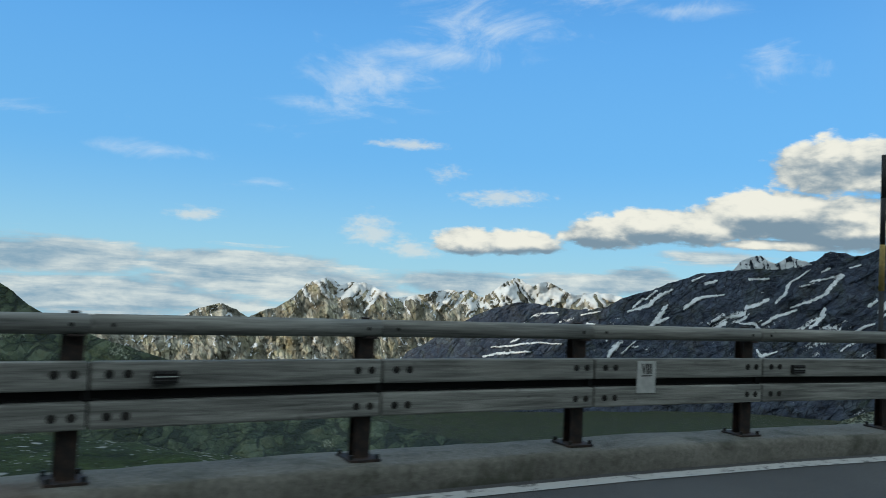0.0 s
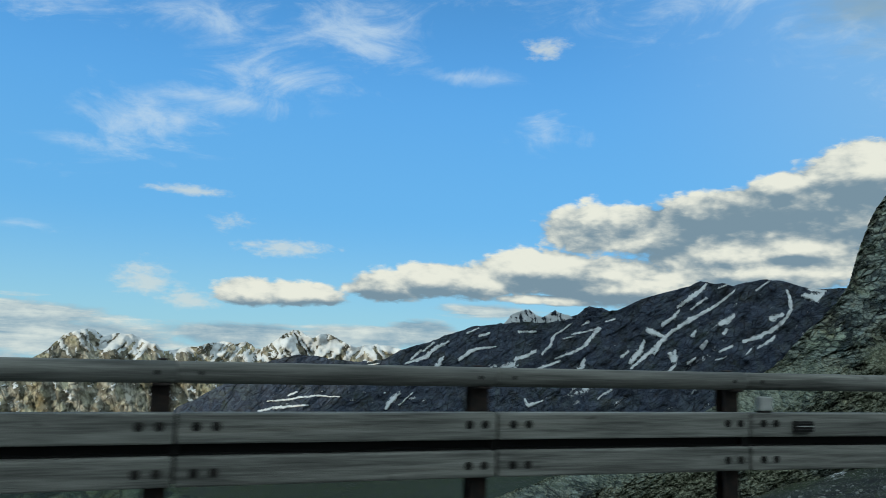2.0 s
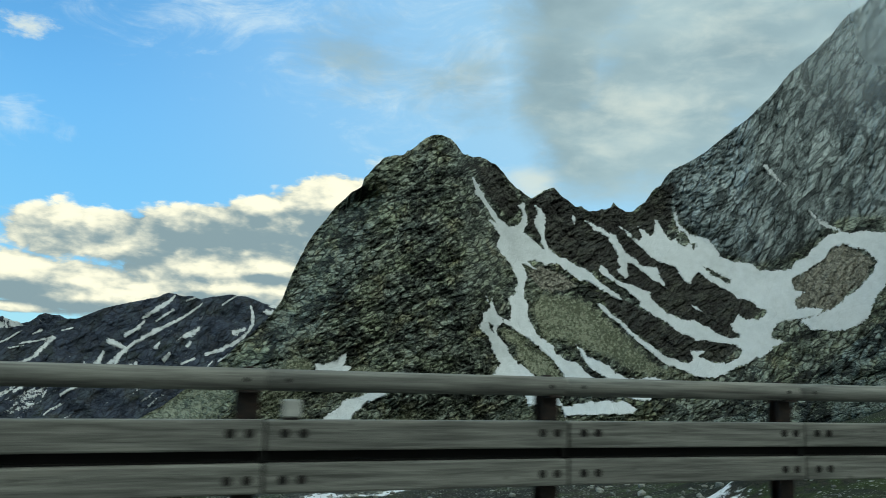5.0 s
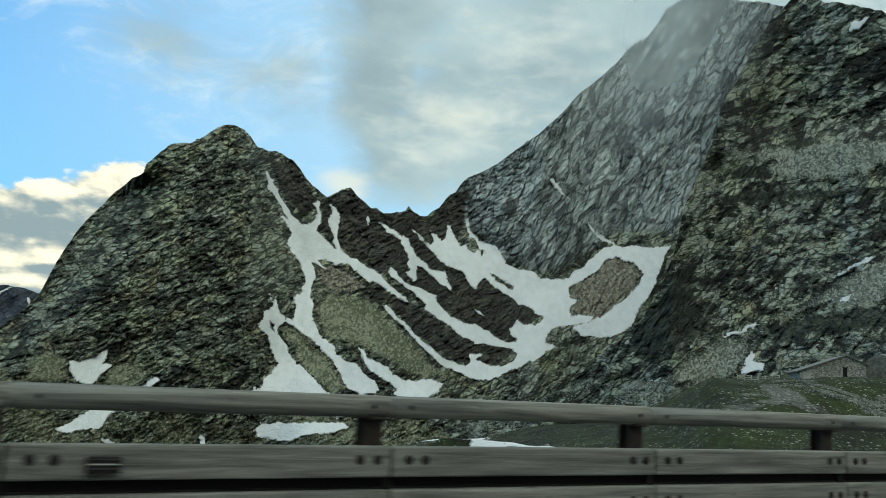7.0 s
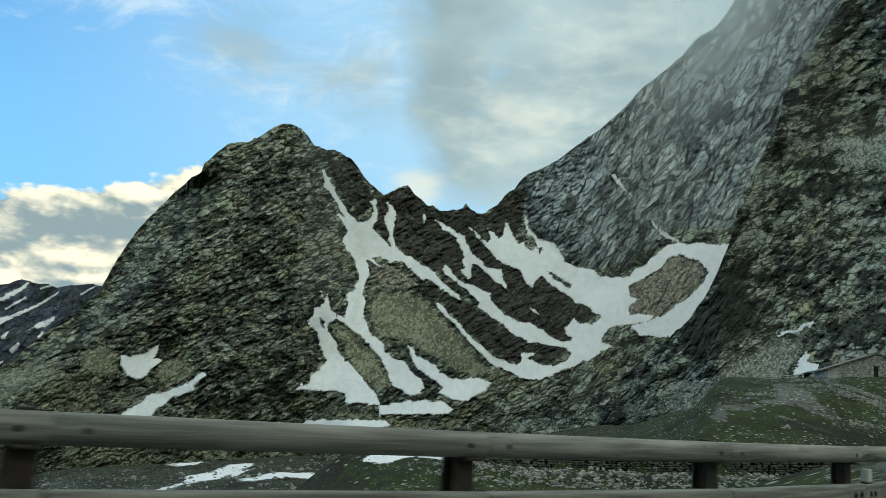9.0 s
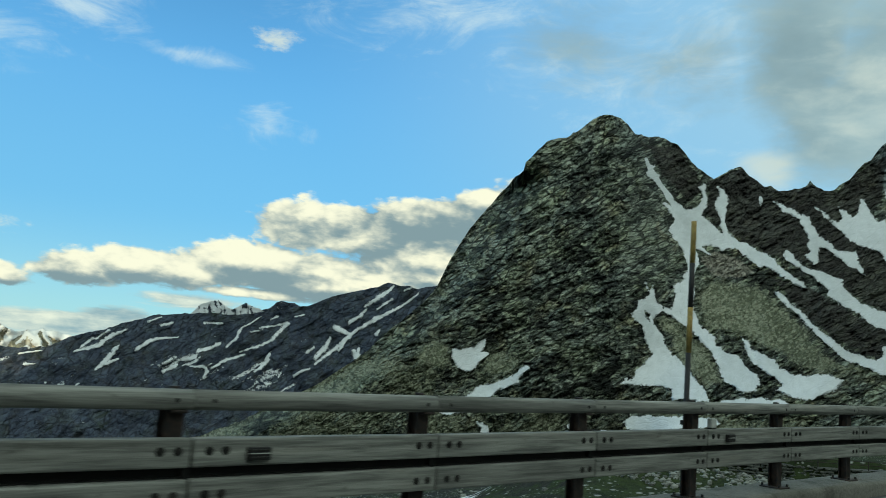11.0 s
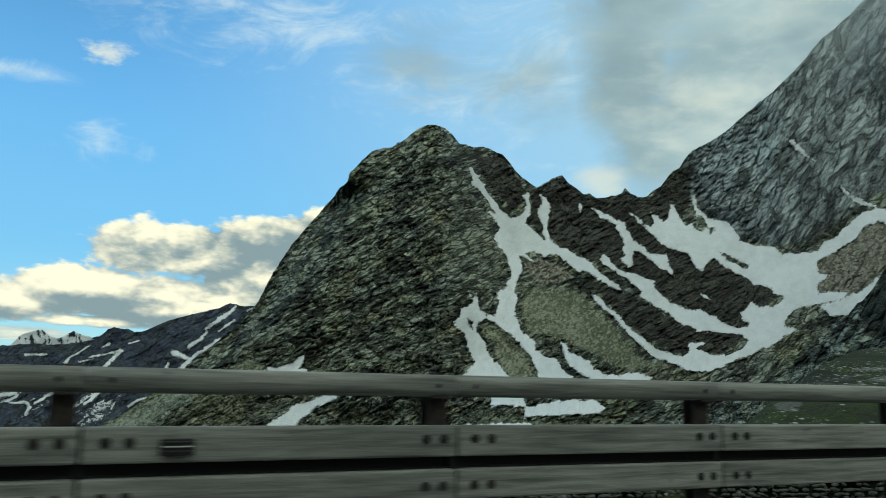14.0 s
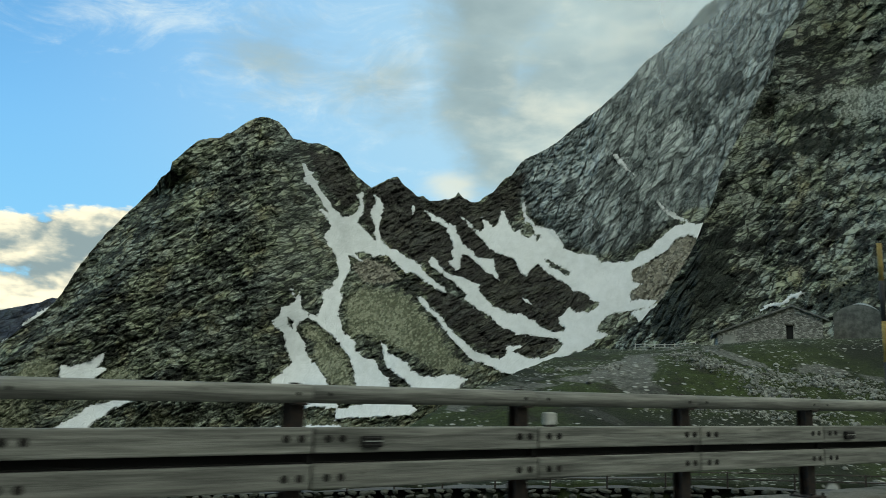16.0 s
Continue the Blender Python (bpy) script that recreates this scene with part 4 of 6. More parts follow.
MEADOW.append([94.30, 6.73, 97.32, 6.65, 98.22, 5.92, 99.13, 5.02, 100.48, 3.77, 101.63, 2.71, 102.52, 2.01, 103.87, 1.52, 101.55, 1.08, 99.71, 1.37, 98.41, 2.22, 97.12, 2.91, 95.54, 3.22, 94.38, 3.36, 93.70, 4.26, 93.49, 5.37, 93.87, 6.14])
MEADOW.append([91.42, 4.35, 92.23, 3.83, 93.31, 3.21, 94.09, 2.43, 94.87, 1.73, 95.51, 0.67, 96.20, -0.01, 94.73, -0.07, 93.32, 0.77, 92.38, 1.64, 91.88, 2.52, 91.15, 3.41, 90.87, 3.95])
MEADOW.append([75.23, 0.35, 75.78, 0.92, 76.51, 1.33, 77.50, 1.07, 77.78, 0.20, 78.19, -0.47, 77.28, -0.89, 75.38, -0.74])
MEADOW.append([80.06, 0.39, 80.69, 0.80, 82.06, 0.73, 83.12, 0.63, 82.84, 0.05, 82.07, -0.73, 80.77, -1.18, 80.03, -0.69])
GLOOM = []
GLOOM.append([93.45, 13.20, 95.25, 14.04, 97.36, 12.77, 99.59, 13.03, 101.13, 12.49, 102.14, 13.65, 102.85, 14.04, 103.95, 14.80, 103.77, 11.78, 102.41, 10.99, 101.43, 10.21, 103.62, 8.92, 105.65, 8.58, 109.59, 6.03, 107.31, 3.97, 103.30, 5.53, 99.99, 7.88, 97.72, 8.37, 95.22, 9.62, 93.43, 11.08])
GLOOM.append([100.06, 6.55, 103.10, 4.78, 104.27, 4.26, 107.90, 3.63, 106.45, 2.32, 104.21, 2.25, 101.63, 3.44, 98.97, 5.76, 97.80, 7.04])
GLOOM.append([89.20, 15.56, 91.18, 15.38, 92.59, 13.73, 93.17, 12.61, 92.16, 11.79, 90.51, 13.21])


def patches(A, E, outlines, soft=0.8):
    """How deep a place lies within closed outlines: 0.5 on the rim, rising to 1 inside over half of soft degrees."""
    best = np.full(A.shape, -9.0)
    for line in outlines:
        q = np.array(line, float).reshape(-1, 2)
        (a0, e0), (a1, e1) = q.min(0) - 0.5, q.max(0) + 0.5
        pick = np.where((A > a0) & (A < a1) & (E > e0) & (E < e1))
        x, y = A[pick], E[pick]
        dist, inside = np.full(x.shape, 9.0), np.zeros(x.shape, bool)
        for (x0, y0), (x1, y1) in zip(q, np.roll(q, -1, 0)):
            vx, vy = x1 - x0, y1 - y0
            k = np.clip(((x - x0) * vx + (y - y0) * vy) / (vx * vx + vy * vy + 1e-9), 0, 1)
            dist = np.minimum(dist, np.hypot(x - x0 - k * vx, y - y0 - k * vy))
            if y0 != y1:
                inside ^= ((y0 > y) != (y1 > y)) & (x < (x1 - x0) * (y - y0) / (y1 - y0) + x0)
        best[pick] = np.maximum(best[pick], np.where(inside, dist, -dist))
    return np.clip(0.5 + best / soft, 0, 1)


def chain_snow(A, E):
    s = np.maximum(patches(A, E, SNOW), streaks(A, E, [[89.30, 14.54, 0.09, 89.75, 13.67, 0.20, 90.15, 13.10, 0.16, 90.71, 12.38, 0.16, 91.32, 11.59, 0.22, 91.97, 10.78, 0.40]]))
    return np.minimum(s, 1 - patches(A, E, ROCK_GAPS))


def chain_turf(A, E):
    return np.maximum(patches(A, E, MEADOW, 2.2), np.maximum(0.54 * smooth(E, 0.5, -3.0), 0.57 * smooth(E, 2.5, -1.5) * smooth(A, 88, 80)))


def chain_brown(A, E):
    return patches(A, E, TALUS)


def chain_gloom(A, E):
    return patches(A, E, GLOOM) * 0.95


def chain_slab(A, E):
    return smooth(E - curve(FOOT, A), -0.2, 0.5) * smooth(A + 0.25 * (E - 15), 102.3, 103.8)


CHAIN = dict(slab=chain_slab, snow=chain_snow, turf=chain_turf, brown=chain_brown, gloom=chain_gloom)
ALL_RIDGE = DOME_RIDGE + WALL_RIDGE[1:]


def chain_part(name, a0, a1, mats, rough, **k):
    n = int((a1 - a0) / 0.062) + 1
    az = np.linspace(a0, a1, n)
    return polar_sheet(name, az, chain_base(az), curve(ALL_RIDGE, az), 390, chain_radius, CHAIN, mats, rough, 900.0, **{**dict(jag=0.10, wobble=0.05, block=(15.0, 7.0), grain=(0.04, 0.085)), **k})


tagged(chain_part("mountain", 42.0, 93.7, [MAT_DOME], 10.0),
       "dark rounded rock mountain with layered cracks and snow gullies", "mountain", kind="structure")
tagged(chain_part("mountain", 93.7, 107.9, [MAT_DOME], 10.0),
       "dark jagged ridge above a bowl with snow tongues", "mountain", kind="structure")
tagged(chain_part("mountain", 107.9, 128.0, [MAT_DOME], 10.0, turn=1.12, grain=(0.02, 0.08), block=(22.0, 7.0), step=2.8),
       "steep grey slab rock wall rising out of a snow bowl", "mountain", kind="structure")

# the near crag on the slope behind the hut
CRAG_RIDGE = [(102, -2.5), (106, -1.2), (109, 0.2), (110.7, 1.1), (113.7, 4.0), (115.7, 5.8), (117.0, 7.9), (117.5, 8.9), (118.2, 10.8), (118.4, 11.6), (118.85, 13.9), (119.9, 16.3), (121.1, 18.9), (121.4, 20.6), (122.5, 22.3), (123.6, 24.2),
              (125.1, 26.0), (126.3, 27.1), (127.0, 27.0), (129.5, 26.3), (132.8, 25.2), (140, 27.0), (155, 28.0), (175, 24.0)]


def crag_radius(A, E, V):
    lo = curve([(102, 500), (112, 440), (118, 362), (121, 385), (124, 372), (130, 330), (138, 300), (175, 260)], A)
    shelf = smooth(E, 17.5, 19.5) * 60 * smooth(A, 121, 125)
    up = (E - curve(CRAG_BASE, A)).clip(0)
    return lo + curve([(102, 14), (112, 14), (118, 14), (122, 15), (126, 19), (140, 20), (175, 18)], A) * up * (1 - 0.012 * up) + shelf


CRAG_BASE = [(102, -3.5), (106, -2.4), (112, -0.8), (118, 0.6), (124, 1.6), (132, 2.6), (145, 3.5), (175, 3.5)]
CRAG_SCREE = []
CRAG_SCREE.append([114.54, 0.99, 116.04, 1.67, 117.90, 2.55, 119.74, 3.99, 121.56, 5.22, 124.07, 6.00, 125.83, 7.24, 127.55, 8.20, 129.58, 9.48, 131.56, 10.72, 132.46, 11.06, 132.39, 8.08, 130.21, 7.70, 128.22, 7.48, 126.52, 6.89, 124.78, 6.28, 123.36, 5.30, 123.01, 4.35, 122.31, 3.00, 119.77, 2.10, 116.05, 1.28])
CRAG_SCREE.append([120.49, 16.61, 121.81, 17.34, 123.30, 17.96, 125.13, 17.60, 126.92, 17.81, 128.67, 17.96, 130.37, 18.03, 132.61, 17.69, 132.57, 16.13, 130.34, 15.91, 127.95, 15.59, 124.77, 15.95, 124.95, 16.87, 122.93, 17.01])
# dark outlines on the crag; deep shadow at its foot is put into the colour
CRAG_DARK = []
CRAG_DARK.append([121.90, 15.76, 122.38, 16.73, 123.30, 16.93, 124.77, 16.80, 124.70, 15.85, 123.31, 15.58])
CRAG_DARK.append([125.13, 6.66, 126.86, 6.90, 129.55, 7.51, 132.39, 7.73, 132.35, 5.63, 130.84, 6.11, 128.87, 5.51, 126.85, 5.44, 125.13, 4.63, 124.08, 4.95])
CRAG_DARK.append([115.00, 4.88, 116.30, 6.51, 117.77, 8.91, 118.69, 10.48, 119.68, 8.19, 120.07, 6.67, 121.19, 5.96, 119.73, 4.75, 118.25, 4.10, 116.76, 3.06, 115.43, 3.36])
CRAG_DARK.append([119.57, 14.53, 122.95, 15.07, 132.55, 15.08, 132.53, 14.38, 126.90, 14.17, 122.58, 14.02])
CRAG_SNOW = []
CRAG_SNOW.append([121.20, 5.01, 122.10, 5.62, 123.00, 6.03, 123.89, 6.21, 123.36, 5.82, 122.29, 5.47, 121.56, 5.10])
CRAG_SNOW.append([123.01, 4.35, 123.30, 4.10, 123.44, 3.62, 124.08, 3.55, 123.80, 3.09, 123.02, 2.75, 122.49, 2.75, 122.73, 3.40])
CRAG_SNOW.append([116.23, 1.79, 116.79, 2.06, 117.53, 2.42, 116.98, 1.92])
CRAG_SNOW.append([128.24, 9.22, 129.25, 9.84, 130.25, 10.49, 131.07, 10.73, 130.41, 10.27, 129.41, 9.70, 128.57, 9.26])
CRAG_SNOW.append([128.22, 7.74, 128.90, 8.11, 129.56, 8.23, 129.06, 7.86])
CRAG_SNOW.append([129.80, 24.58, 130.16, 25.12, 131.37, 25.47, 131.02, 25.11, 130.32, 24.66])
CRAG = dict(
    turf=lambda A, E: np.maximum(patches(A, E, CRAG_SCREE, 1.6), 0.55 * smooth(E, 3.0, 1.5)),
    brown=lambda A, E: 0 * A,
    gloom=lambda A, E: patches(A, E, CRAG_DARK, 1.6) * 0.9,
    snow=lambda A, E: patches(A, E, CRAG_SNOW))
az = np.linspace(102, 175, 760)
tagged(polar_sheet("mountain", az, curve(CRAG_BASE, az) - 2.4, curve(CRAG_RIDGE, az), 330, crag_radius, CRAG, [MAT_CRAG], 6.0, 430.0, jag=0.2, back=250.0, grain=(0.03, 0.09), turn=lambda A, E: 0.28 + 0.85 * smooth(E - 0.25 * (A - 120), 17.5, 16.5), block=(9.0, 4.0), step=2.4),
       "near dark cliff with mossy ledges and painted shadow above the hut", "mountain", kind="structure")

# the far dark slope with slanting snow bands, distance haze painted as a blue tint
DARK_RIDGE = [(6, -9.5), (30, -7.0), (35.15, -5.58), (37.45, -4.35), (39.56, -2.96), (40.71, -2.31), (41.87, -1.86), (43.62, -1.38), (44.79, -1.44), (46.16, -1.65), (47.71, -1.68), (49.23, -1.48), (50.6, -0.72), (51.45, -0.4), (52.75, 0.03), (53.7, 0.5), (54.39, 0.75),
              (55.3, 1.1), (56.4, 1.3), (57.3, 1.43), (58.9, 1.6), (60.5, 1.62), (61.3, 1.8), (63.86, 2.3), (65.38, 2.78), (66.9, 3.54), (68.45, 4.02), (70.01, 4.5), (70.7, 4.94), (71.19, 4.77), (72.19, 4.74), (72.79, 4.57), (73.58, 4.89), (74.76, 5.07), (75.64, 5.07), (76.37, 4.83), (77.37, 4.56), (78, 4.5), (79, 4.6), (90, 4.5)]
DARK_SNOW = []
DARK_SNOW.append([50.83, -1.67, 0.07, 52.24, -1.13, 0.15, 53.03, -0.40, 0.18, 53.75, 0.02, 0.07])
DARK_SNOW.append([51.20, -1.38, 0.07, 51.85, -0.69, 0.11])
DARK_SNOW.append([52.04, -0.76, 0.07, 52.76, -0.14, 0.07])
DARK_SNOW.append([54.56, -1.19, 0.15, 55.34, -0.58, 0.18, 55.88, -0.40, 0.11, 57.05, -0.19, 0.05])
DARK_SNOW.append([52.29, -2.66, 0.11, 52.83, -2.05, 0.22, 53.28, -1.26, 0.15, 53.42, -1.07, 0.05])
DARK_SNOW.append([52.84, -2.32, 0.15, 53.56, -1.90, 0.07])
DARK_SNOW.append([55.85, 0.47, 0.11, 56.55, 0.73, 0.07])
DARK_SNOW.append([55.04, 0.62, 0.07, 55.83, 1.03, 0.05])
DARK_SNOW.append([56.38, -2.56, 0.11, 57.18, -2.06, 0.15])
DARK_SNOW.append([57.63, -1.58, 0.22, 58.21, -1.36, 0.22, 58.45, -1.16, 0.07])
DARK_SNOW.append([58.06, -2.00, 0.07, 58.93, -1.95, 0.11, 59.18, -2.22, 0.11, 58.95, -2.68, 0.07])
DARK_SNOW.append([58.45, -0.97, 0.15, 59.24, -0.67, 0.15, 59.81, -0.34, 0.11])
DARK_SNOW.append([58.59, 0.93, 0.11, 59.77, 0.98, 0.07])
DARK_SNOW.append([59.45, -2.02, 0.11, 60.29, -1.42, 0.11, 61.46, -0.98, 0.07])
DARK_SNOW.append([60.26, -0.50, 0.07, 60.75, 0.00, 0.11, 60.91, 0.45, 0.11, 61.07, 0.82, 0.07])
DARK_SNOW.append([61.07, 0.82, 0.07, 61.73, 1.22, 0.07, 62.21, 1.68, 0.05])
DARK_SNOW.append([61.12, -0.82, 0.07, 62.11, -0.40, 0.11, 62.92, 0.01, 0.11, 63.34, 0.28, 0.07])
DARK_SNOW.append([62.23, 0.88, 0.07, 63.05, 1.13, 0.07, 64.02, 1.39, 0.07])
DARK_SNOW.append([63.14, 0.20, 0.11, 63.55, 0.76, 0.15, 64.08, 1.39, 0.15])
DARK_SNOW.append([62.32, -2.02, 0.11, 62.64, -1.81, 0.11, 62.95, -1.25, 0.18, 63.17, -0.81, 0.07])
DARK_SNOW.append([63.86, -2.34, 0.07, 64.01, -1.90, 0.05])
DARK_SNOW.append([62.87, 1.56, 0.05, 63.36, 1.83, 0.11])
DARK_SNOW.append([64.48, 1.87, 0.05, 65.12, 2.07, 0.07])
DARK_SNOW.append([61.68, 0.60, 0.07, 62.40, 0.78, 0.05])
DARK_SNOW.append([64.91, -2.12, 0.11, 65.31, -1.81, 0.11, 65.93, -1.52, 0.07])
DARK_SNOW.append([49.56, -4.82, 0.11, 50.09, -4.02, 0.22, 50.54, -3.72, 0.07])
DARK_SNOW.append([50.49, -4.49, 0.07, 51.40, -3.67, 0.05])
DARK_SNOW.append([59.09, -3.70, 0.07, 59.35, -4.12, 0.15, 60.36, -3.68, 0.05])
DARK_SNOW.append([45.02, -2.14, 0.07, 46.10, -2.04, 0.07])
DARK_SNOW.append([47.73, -2.07, 0.07, 48.94, -1.77, 0.05])
DARK_SNOW.append([41.60, -4.62, 0.07, 42.97, -4.43, 0.07, 44.71, -4.10, 0.07, 46.46, -4.16, 0.05])
DARK_SNOW.append([42.96, -4.16, 0.07, 43.53, -3.93, 0.07])
DARK_SNOW.append([41.04, -5.27, 0.07, 42.40, -4.97, 0.11, 44.35, -4.75, 0.05])
DARK_SNOW.append([48.14, -2.71, 0.11, 48.71, -2.64, 0.05])
DARK_SNOW.append([66.23, -1.18, 0.07, 67.15, -0.36, 0.15, 67.96, 0.46, 0.15, 69.00, 1.49, 0.15, 70.13, 2.34, 0.15, 71.67, 3.21, 0.11, 72.62, 4.05, 0.07, 72.89, 4.34, 0.05])
DARK_SNOW.append([65.60, -0.44, 0.15, 66.04, -0.03, 0.11])
DARK_SNOW.append([66.21, -0.79, 0.18, 66.82, 0.01, 0.22, 67.09, 0.69, 0.11])
DARK_SNOW.append([67.35, 1.40, 0.22, 67.83, 1.23, 0.22, 68.32, 1.06, 0.15])
DARK_SNOW.append([67.72, -0.14, 0.11, 68.19, 0.59, 0.11])
DARK_SNOW.append([68.27, 1.85, 0.15, 68.95, 2.35, 0.18, 69.39, 2.89, 0.07])
DARK_SNOW.append([69.30, 3.08, 0.11, 70.06, 3.72, 0.18, 70.81, 4.35, 0.15, 71.11, 4.76, 0.07])
DARK_SNOW.append([70.10, 2.93, 0.07, 71.05, 3.77, 0.11])
DARK_SNOW.append([71.81, 4.40, 0.07, 72.59, 4.76, 0.05])
DARK_SNOW.append([74.20, 4.33, 0.07, 74.97, 4.96, 0.05])
DARK_SNOW.append([76.07, 4.42, 0.07, 76.25, 3.83, 0.11, 76.31, 3.24, 0.15, 76.06, 2.64, 0.11, 75.30, 1.89, 0.18, 74.34, 1.30, 0.15, 73.37, 0.93, 0.11])
DARK_SNOW.append([77.19, 4.07, 0.22, 77.79, 3.91, 0.29, 78.17, 4.32, 0.15])
DARK_SNOW.append([77.37, 4.48, 0.15, 78.36, 4.40, 0.11])
DARK_SNOW.append([75.08, 2.51, 0.18, 75.74, 2.82, 0.15])
DARK_SNOW.append([74.26, 0.59, 0.07, 75.14, 1.10, 0.11, 75.32, 1.42, 0.07])
DARK_SNOW.append([71.93, 2.04, 0.18, 72.51, 2.34, 0.22, 72.81, 2.68, 0.15])
DARK_SNOW.append([72.24, 1.46, 0.15, 72.35, 1.67, 0.15])
DARK_SNOW.append([70.83, 0.41, 0.15, 71.08, 0.90, 0.11])
DARK_SNOW.append([70.20, 1.16, 0.15, 70.38, 1.49, 0.11])
DARK_SNOW.append([71.91, 0.27, 0.07, 72.68, 0.59, 0.11])
DARK_SNOW.append([68.78, -0.08, 0.18, 69.04, -0.46, 0.22, 69.08, 0.13, 0.11])
DARK_SNOW.append([68.69, -1.25, 0.11, 69.13, -0.76, 0.11])
DARK_SNOW.append([69.91, -0.61, 0.11, 70.36, -0.31, 0.07])
DARK_SNOW.append([71.66, -0.33, 0.07, 72.32, -0.10, 0.05])
DARK_SNOW.append([62.88, -1.15, 0.11, 63.16, -0.75, 0.11])
DARK_SNOW.append([64.08, -3.38, 0.07, 64.62, -2.90, 0.05])


def dark_snow(A, E):
    B = A - 66.0
    q = 0.62
    cu, cw = B * np.cos(q) + E * np.sin(q), -B * np.sin(q) + E * np.cos(q)
    cw = cw - 0.012 * B * B * np.sign(B) * (B > 0)
    s = fbm(cu * 0.42, cw * 3.8, 3.0, 5) * 0.62 + fbm(A * 0.35, E * 0.6, 9.0, 3) * 0.34
    band = curve([(30, -0.5), (44, -0.22), (52, -0.08), (60, 0.02), (67, 0.10), (75, 0.12), (90, 0.12)], A)
    level = fbm(A * 0.5, E * 3.2, 12.0, 4) * 0.5 * smooth(A, 60, 50)
    loose = 0.5 + (s + level + band - 0.62 - 0.25 * smooth(E, -2.0, -0.8)) * 1.5 - 0.6 * smooth(E, -3.5, -6.5)
    return np.maximum(loose, streaks(A, E, [[v * 0.8 if i % 3 == 2 else v for i, v in enumerate(q)] for q in DARK_SNOW]))


az = np.linspace(6, 90, 1150)
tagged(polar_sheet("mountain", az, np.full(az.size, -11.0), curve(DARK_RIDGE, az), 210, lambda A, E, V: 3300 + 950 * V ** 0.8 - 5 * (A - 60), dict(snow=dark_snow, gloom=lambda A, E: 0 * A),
                   [MAT_HAZY], 22.0, 3900.0, jag=0.08, wobble=0.05, back=600.0, grain=(0.004, 0.012), turn=0.75, block=(150.0, 50.0), step=6.0, joint=0.3),
       "far dark ridge tinted with haze, streaked with slanting snow bands", "mountain", kind="structure")

CRAG_TEETH = [(54, 0.0), (57.57, 1.45), (58.08, 2.03), (58.61, 2.33), (59.28, 2.45), (59.75, 2.21), (60.33, 1.97), (60.69, 2.27), (61.05, 2.48), (61.63, 2.36), (62.22, 2.13), (62.6, 2.23), (63.14, 2.8), (63.71, 2.91), (64.5, 2.73), (65.1, 2.45), (67, 2.0)]
az = np.linspace(54, 67, 220)
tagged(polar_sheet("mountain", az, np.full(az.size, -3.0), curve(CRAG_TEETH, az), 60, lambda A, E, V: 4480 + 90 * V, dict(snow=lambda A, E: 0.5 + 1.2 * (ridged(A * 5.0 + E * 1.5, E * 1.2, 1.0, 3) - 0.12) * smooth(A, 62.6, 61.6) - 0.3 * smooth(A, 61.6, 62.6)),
                   [MAT_HAZY], 14.0, 4500.0, jag=0.12, back=150.0, grain=(0.01, 0.004), turn=0.2, block=(60.0, 120.0), step=8.0, joint=0.3),
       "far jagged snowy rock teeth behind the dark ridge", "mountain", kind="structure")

# the sunlit range on the horizon
FAR_RIDGE = [(4, -3.0), (12, -3.6), (18.0, -3.5), (18.7, -3.3), (19.2, -3.6), (20.43, -3.45), (21.64, -2.73), (22.54, -2.51), (23.26, -2.37), (24.01, -2.65), (24.97, -3.19), (25.7, -2.85), (26.81, -2.54), (27.91, -1.73), (28.81, -0.79), (29.38, -0.53), (30.14, -0.34), (30.53, -0.44), (31.06, -0.81), (31.7, -0.5), (32.48, -0.54), (33.28, -0.7), (34.08, -1.06), (34.89, -1.53), (35.67, -1.42)]
FAR_RIDGE += [(36.65, -1.21), (38.01, -0.87), (38.6, -0.65), (39.39, -0.81), (39.98, -0.62), (40.59, -1.03), (40.99, -1.13), (41.76, -0.69), (42.33, -0.19), (43.1, 0.2), (43.69, 0.19), (44.49, -0.28), (44.87, 0.05), (45.45, 0.15), (46.04, -0.13), (46.64, -0.45), (47.42, -0.69), (48.57, -0.44), (49.52, -0.43), (50.29, -0.66), (54, -1.4), (60, -2)]
az = np.linspace(4, 60, 620)


def far_snow(A, E):
    lean = np.where(np.sin(A * 0.9 + 0.6) > 0, 1.3, -1.3)
    ribs = ridged(A * 3.4 + E * lean * 1.6, E * 0.9, 2.0, 4)
    return 0.5 + 0.55 * (smooth(E, -2.6, -0.5) * 1.15 - 1.12 + ribs * 1.5 + 0.3 * fbm(A * 3.5, E * 3.5, 6.0, 3)) * 2.0


tagged(polar_sheet("mountain", az, np.full(az.size, -9.0), curve(FAR_RIDGE, az), 130, lambda A, E, V: 4150 + 480 * V, dict(snow=far_snow),
                   [MAT_GOLD], 45.0, 4500.0, jag=0.12, back=150.0, grain=(0.0075, 0.0025), turn=0.25, block=(60.0, 260.0), step=7.0, joint=0.25),
       "far sunlit mountain range with snowy summits", "mountain", kind="structure")

# dark hillside at the valley's near side
LEFT_RIDGE = [(-12, 8.0), (0, 3.0), (8.5, -1.75), (9.7, -2.8), (11.0, -3.6), (13.9, -4.8), (16.6, -5.65), (18.4, -6.2), (22, -7.4), (30, -9.5), (40, -11.5)]
az = np.linspace(-12, 40, 300)
tagged(polar_sheet("mountain", az, np.full(az.size, -16.0), curve(LEFT_RIDGE, az), 120, lambda A, E, V: 700 + 700 * V, dict(turf=lambda A, E: 0.12 + 0.3 * fbm(A * 0.4, E * 0.7, 2.0, 3)),
                   [MAT_HILL], 12.0, 1000.0, jag=0.08, back=500.0, grain=(0.02, 0.008), turn=0.5, joint=0.25),
       "dark grassy hillside falling into the valley", "mountain", kind="structure")

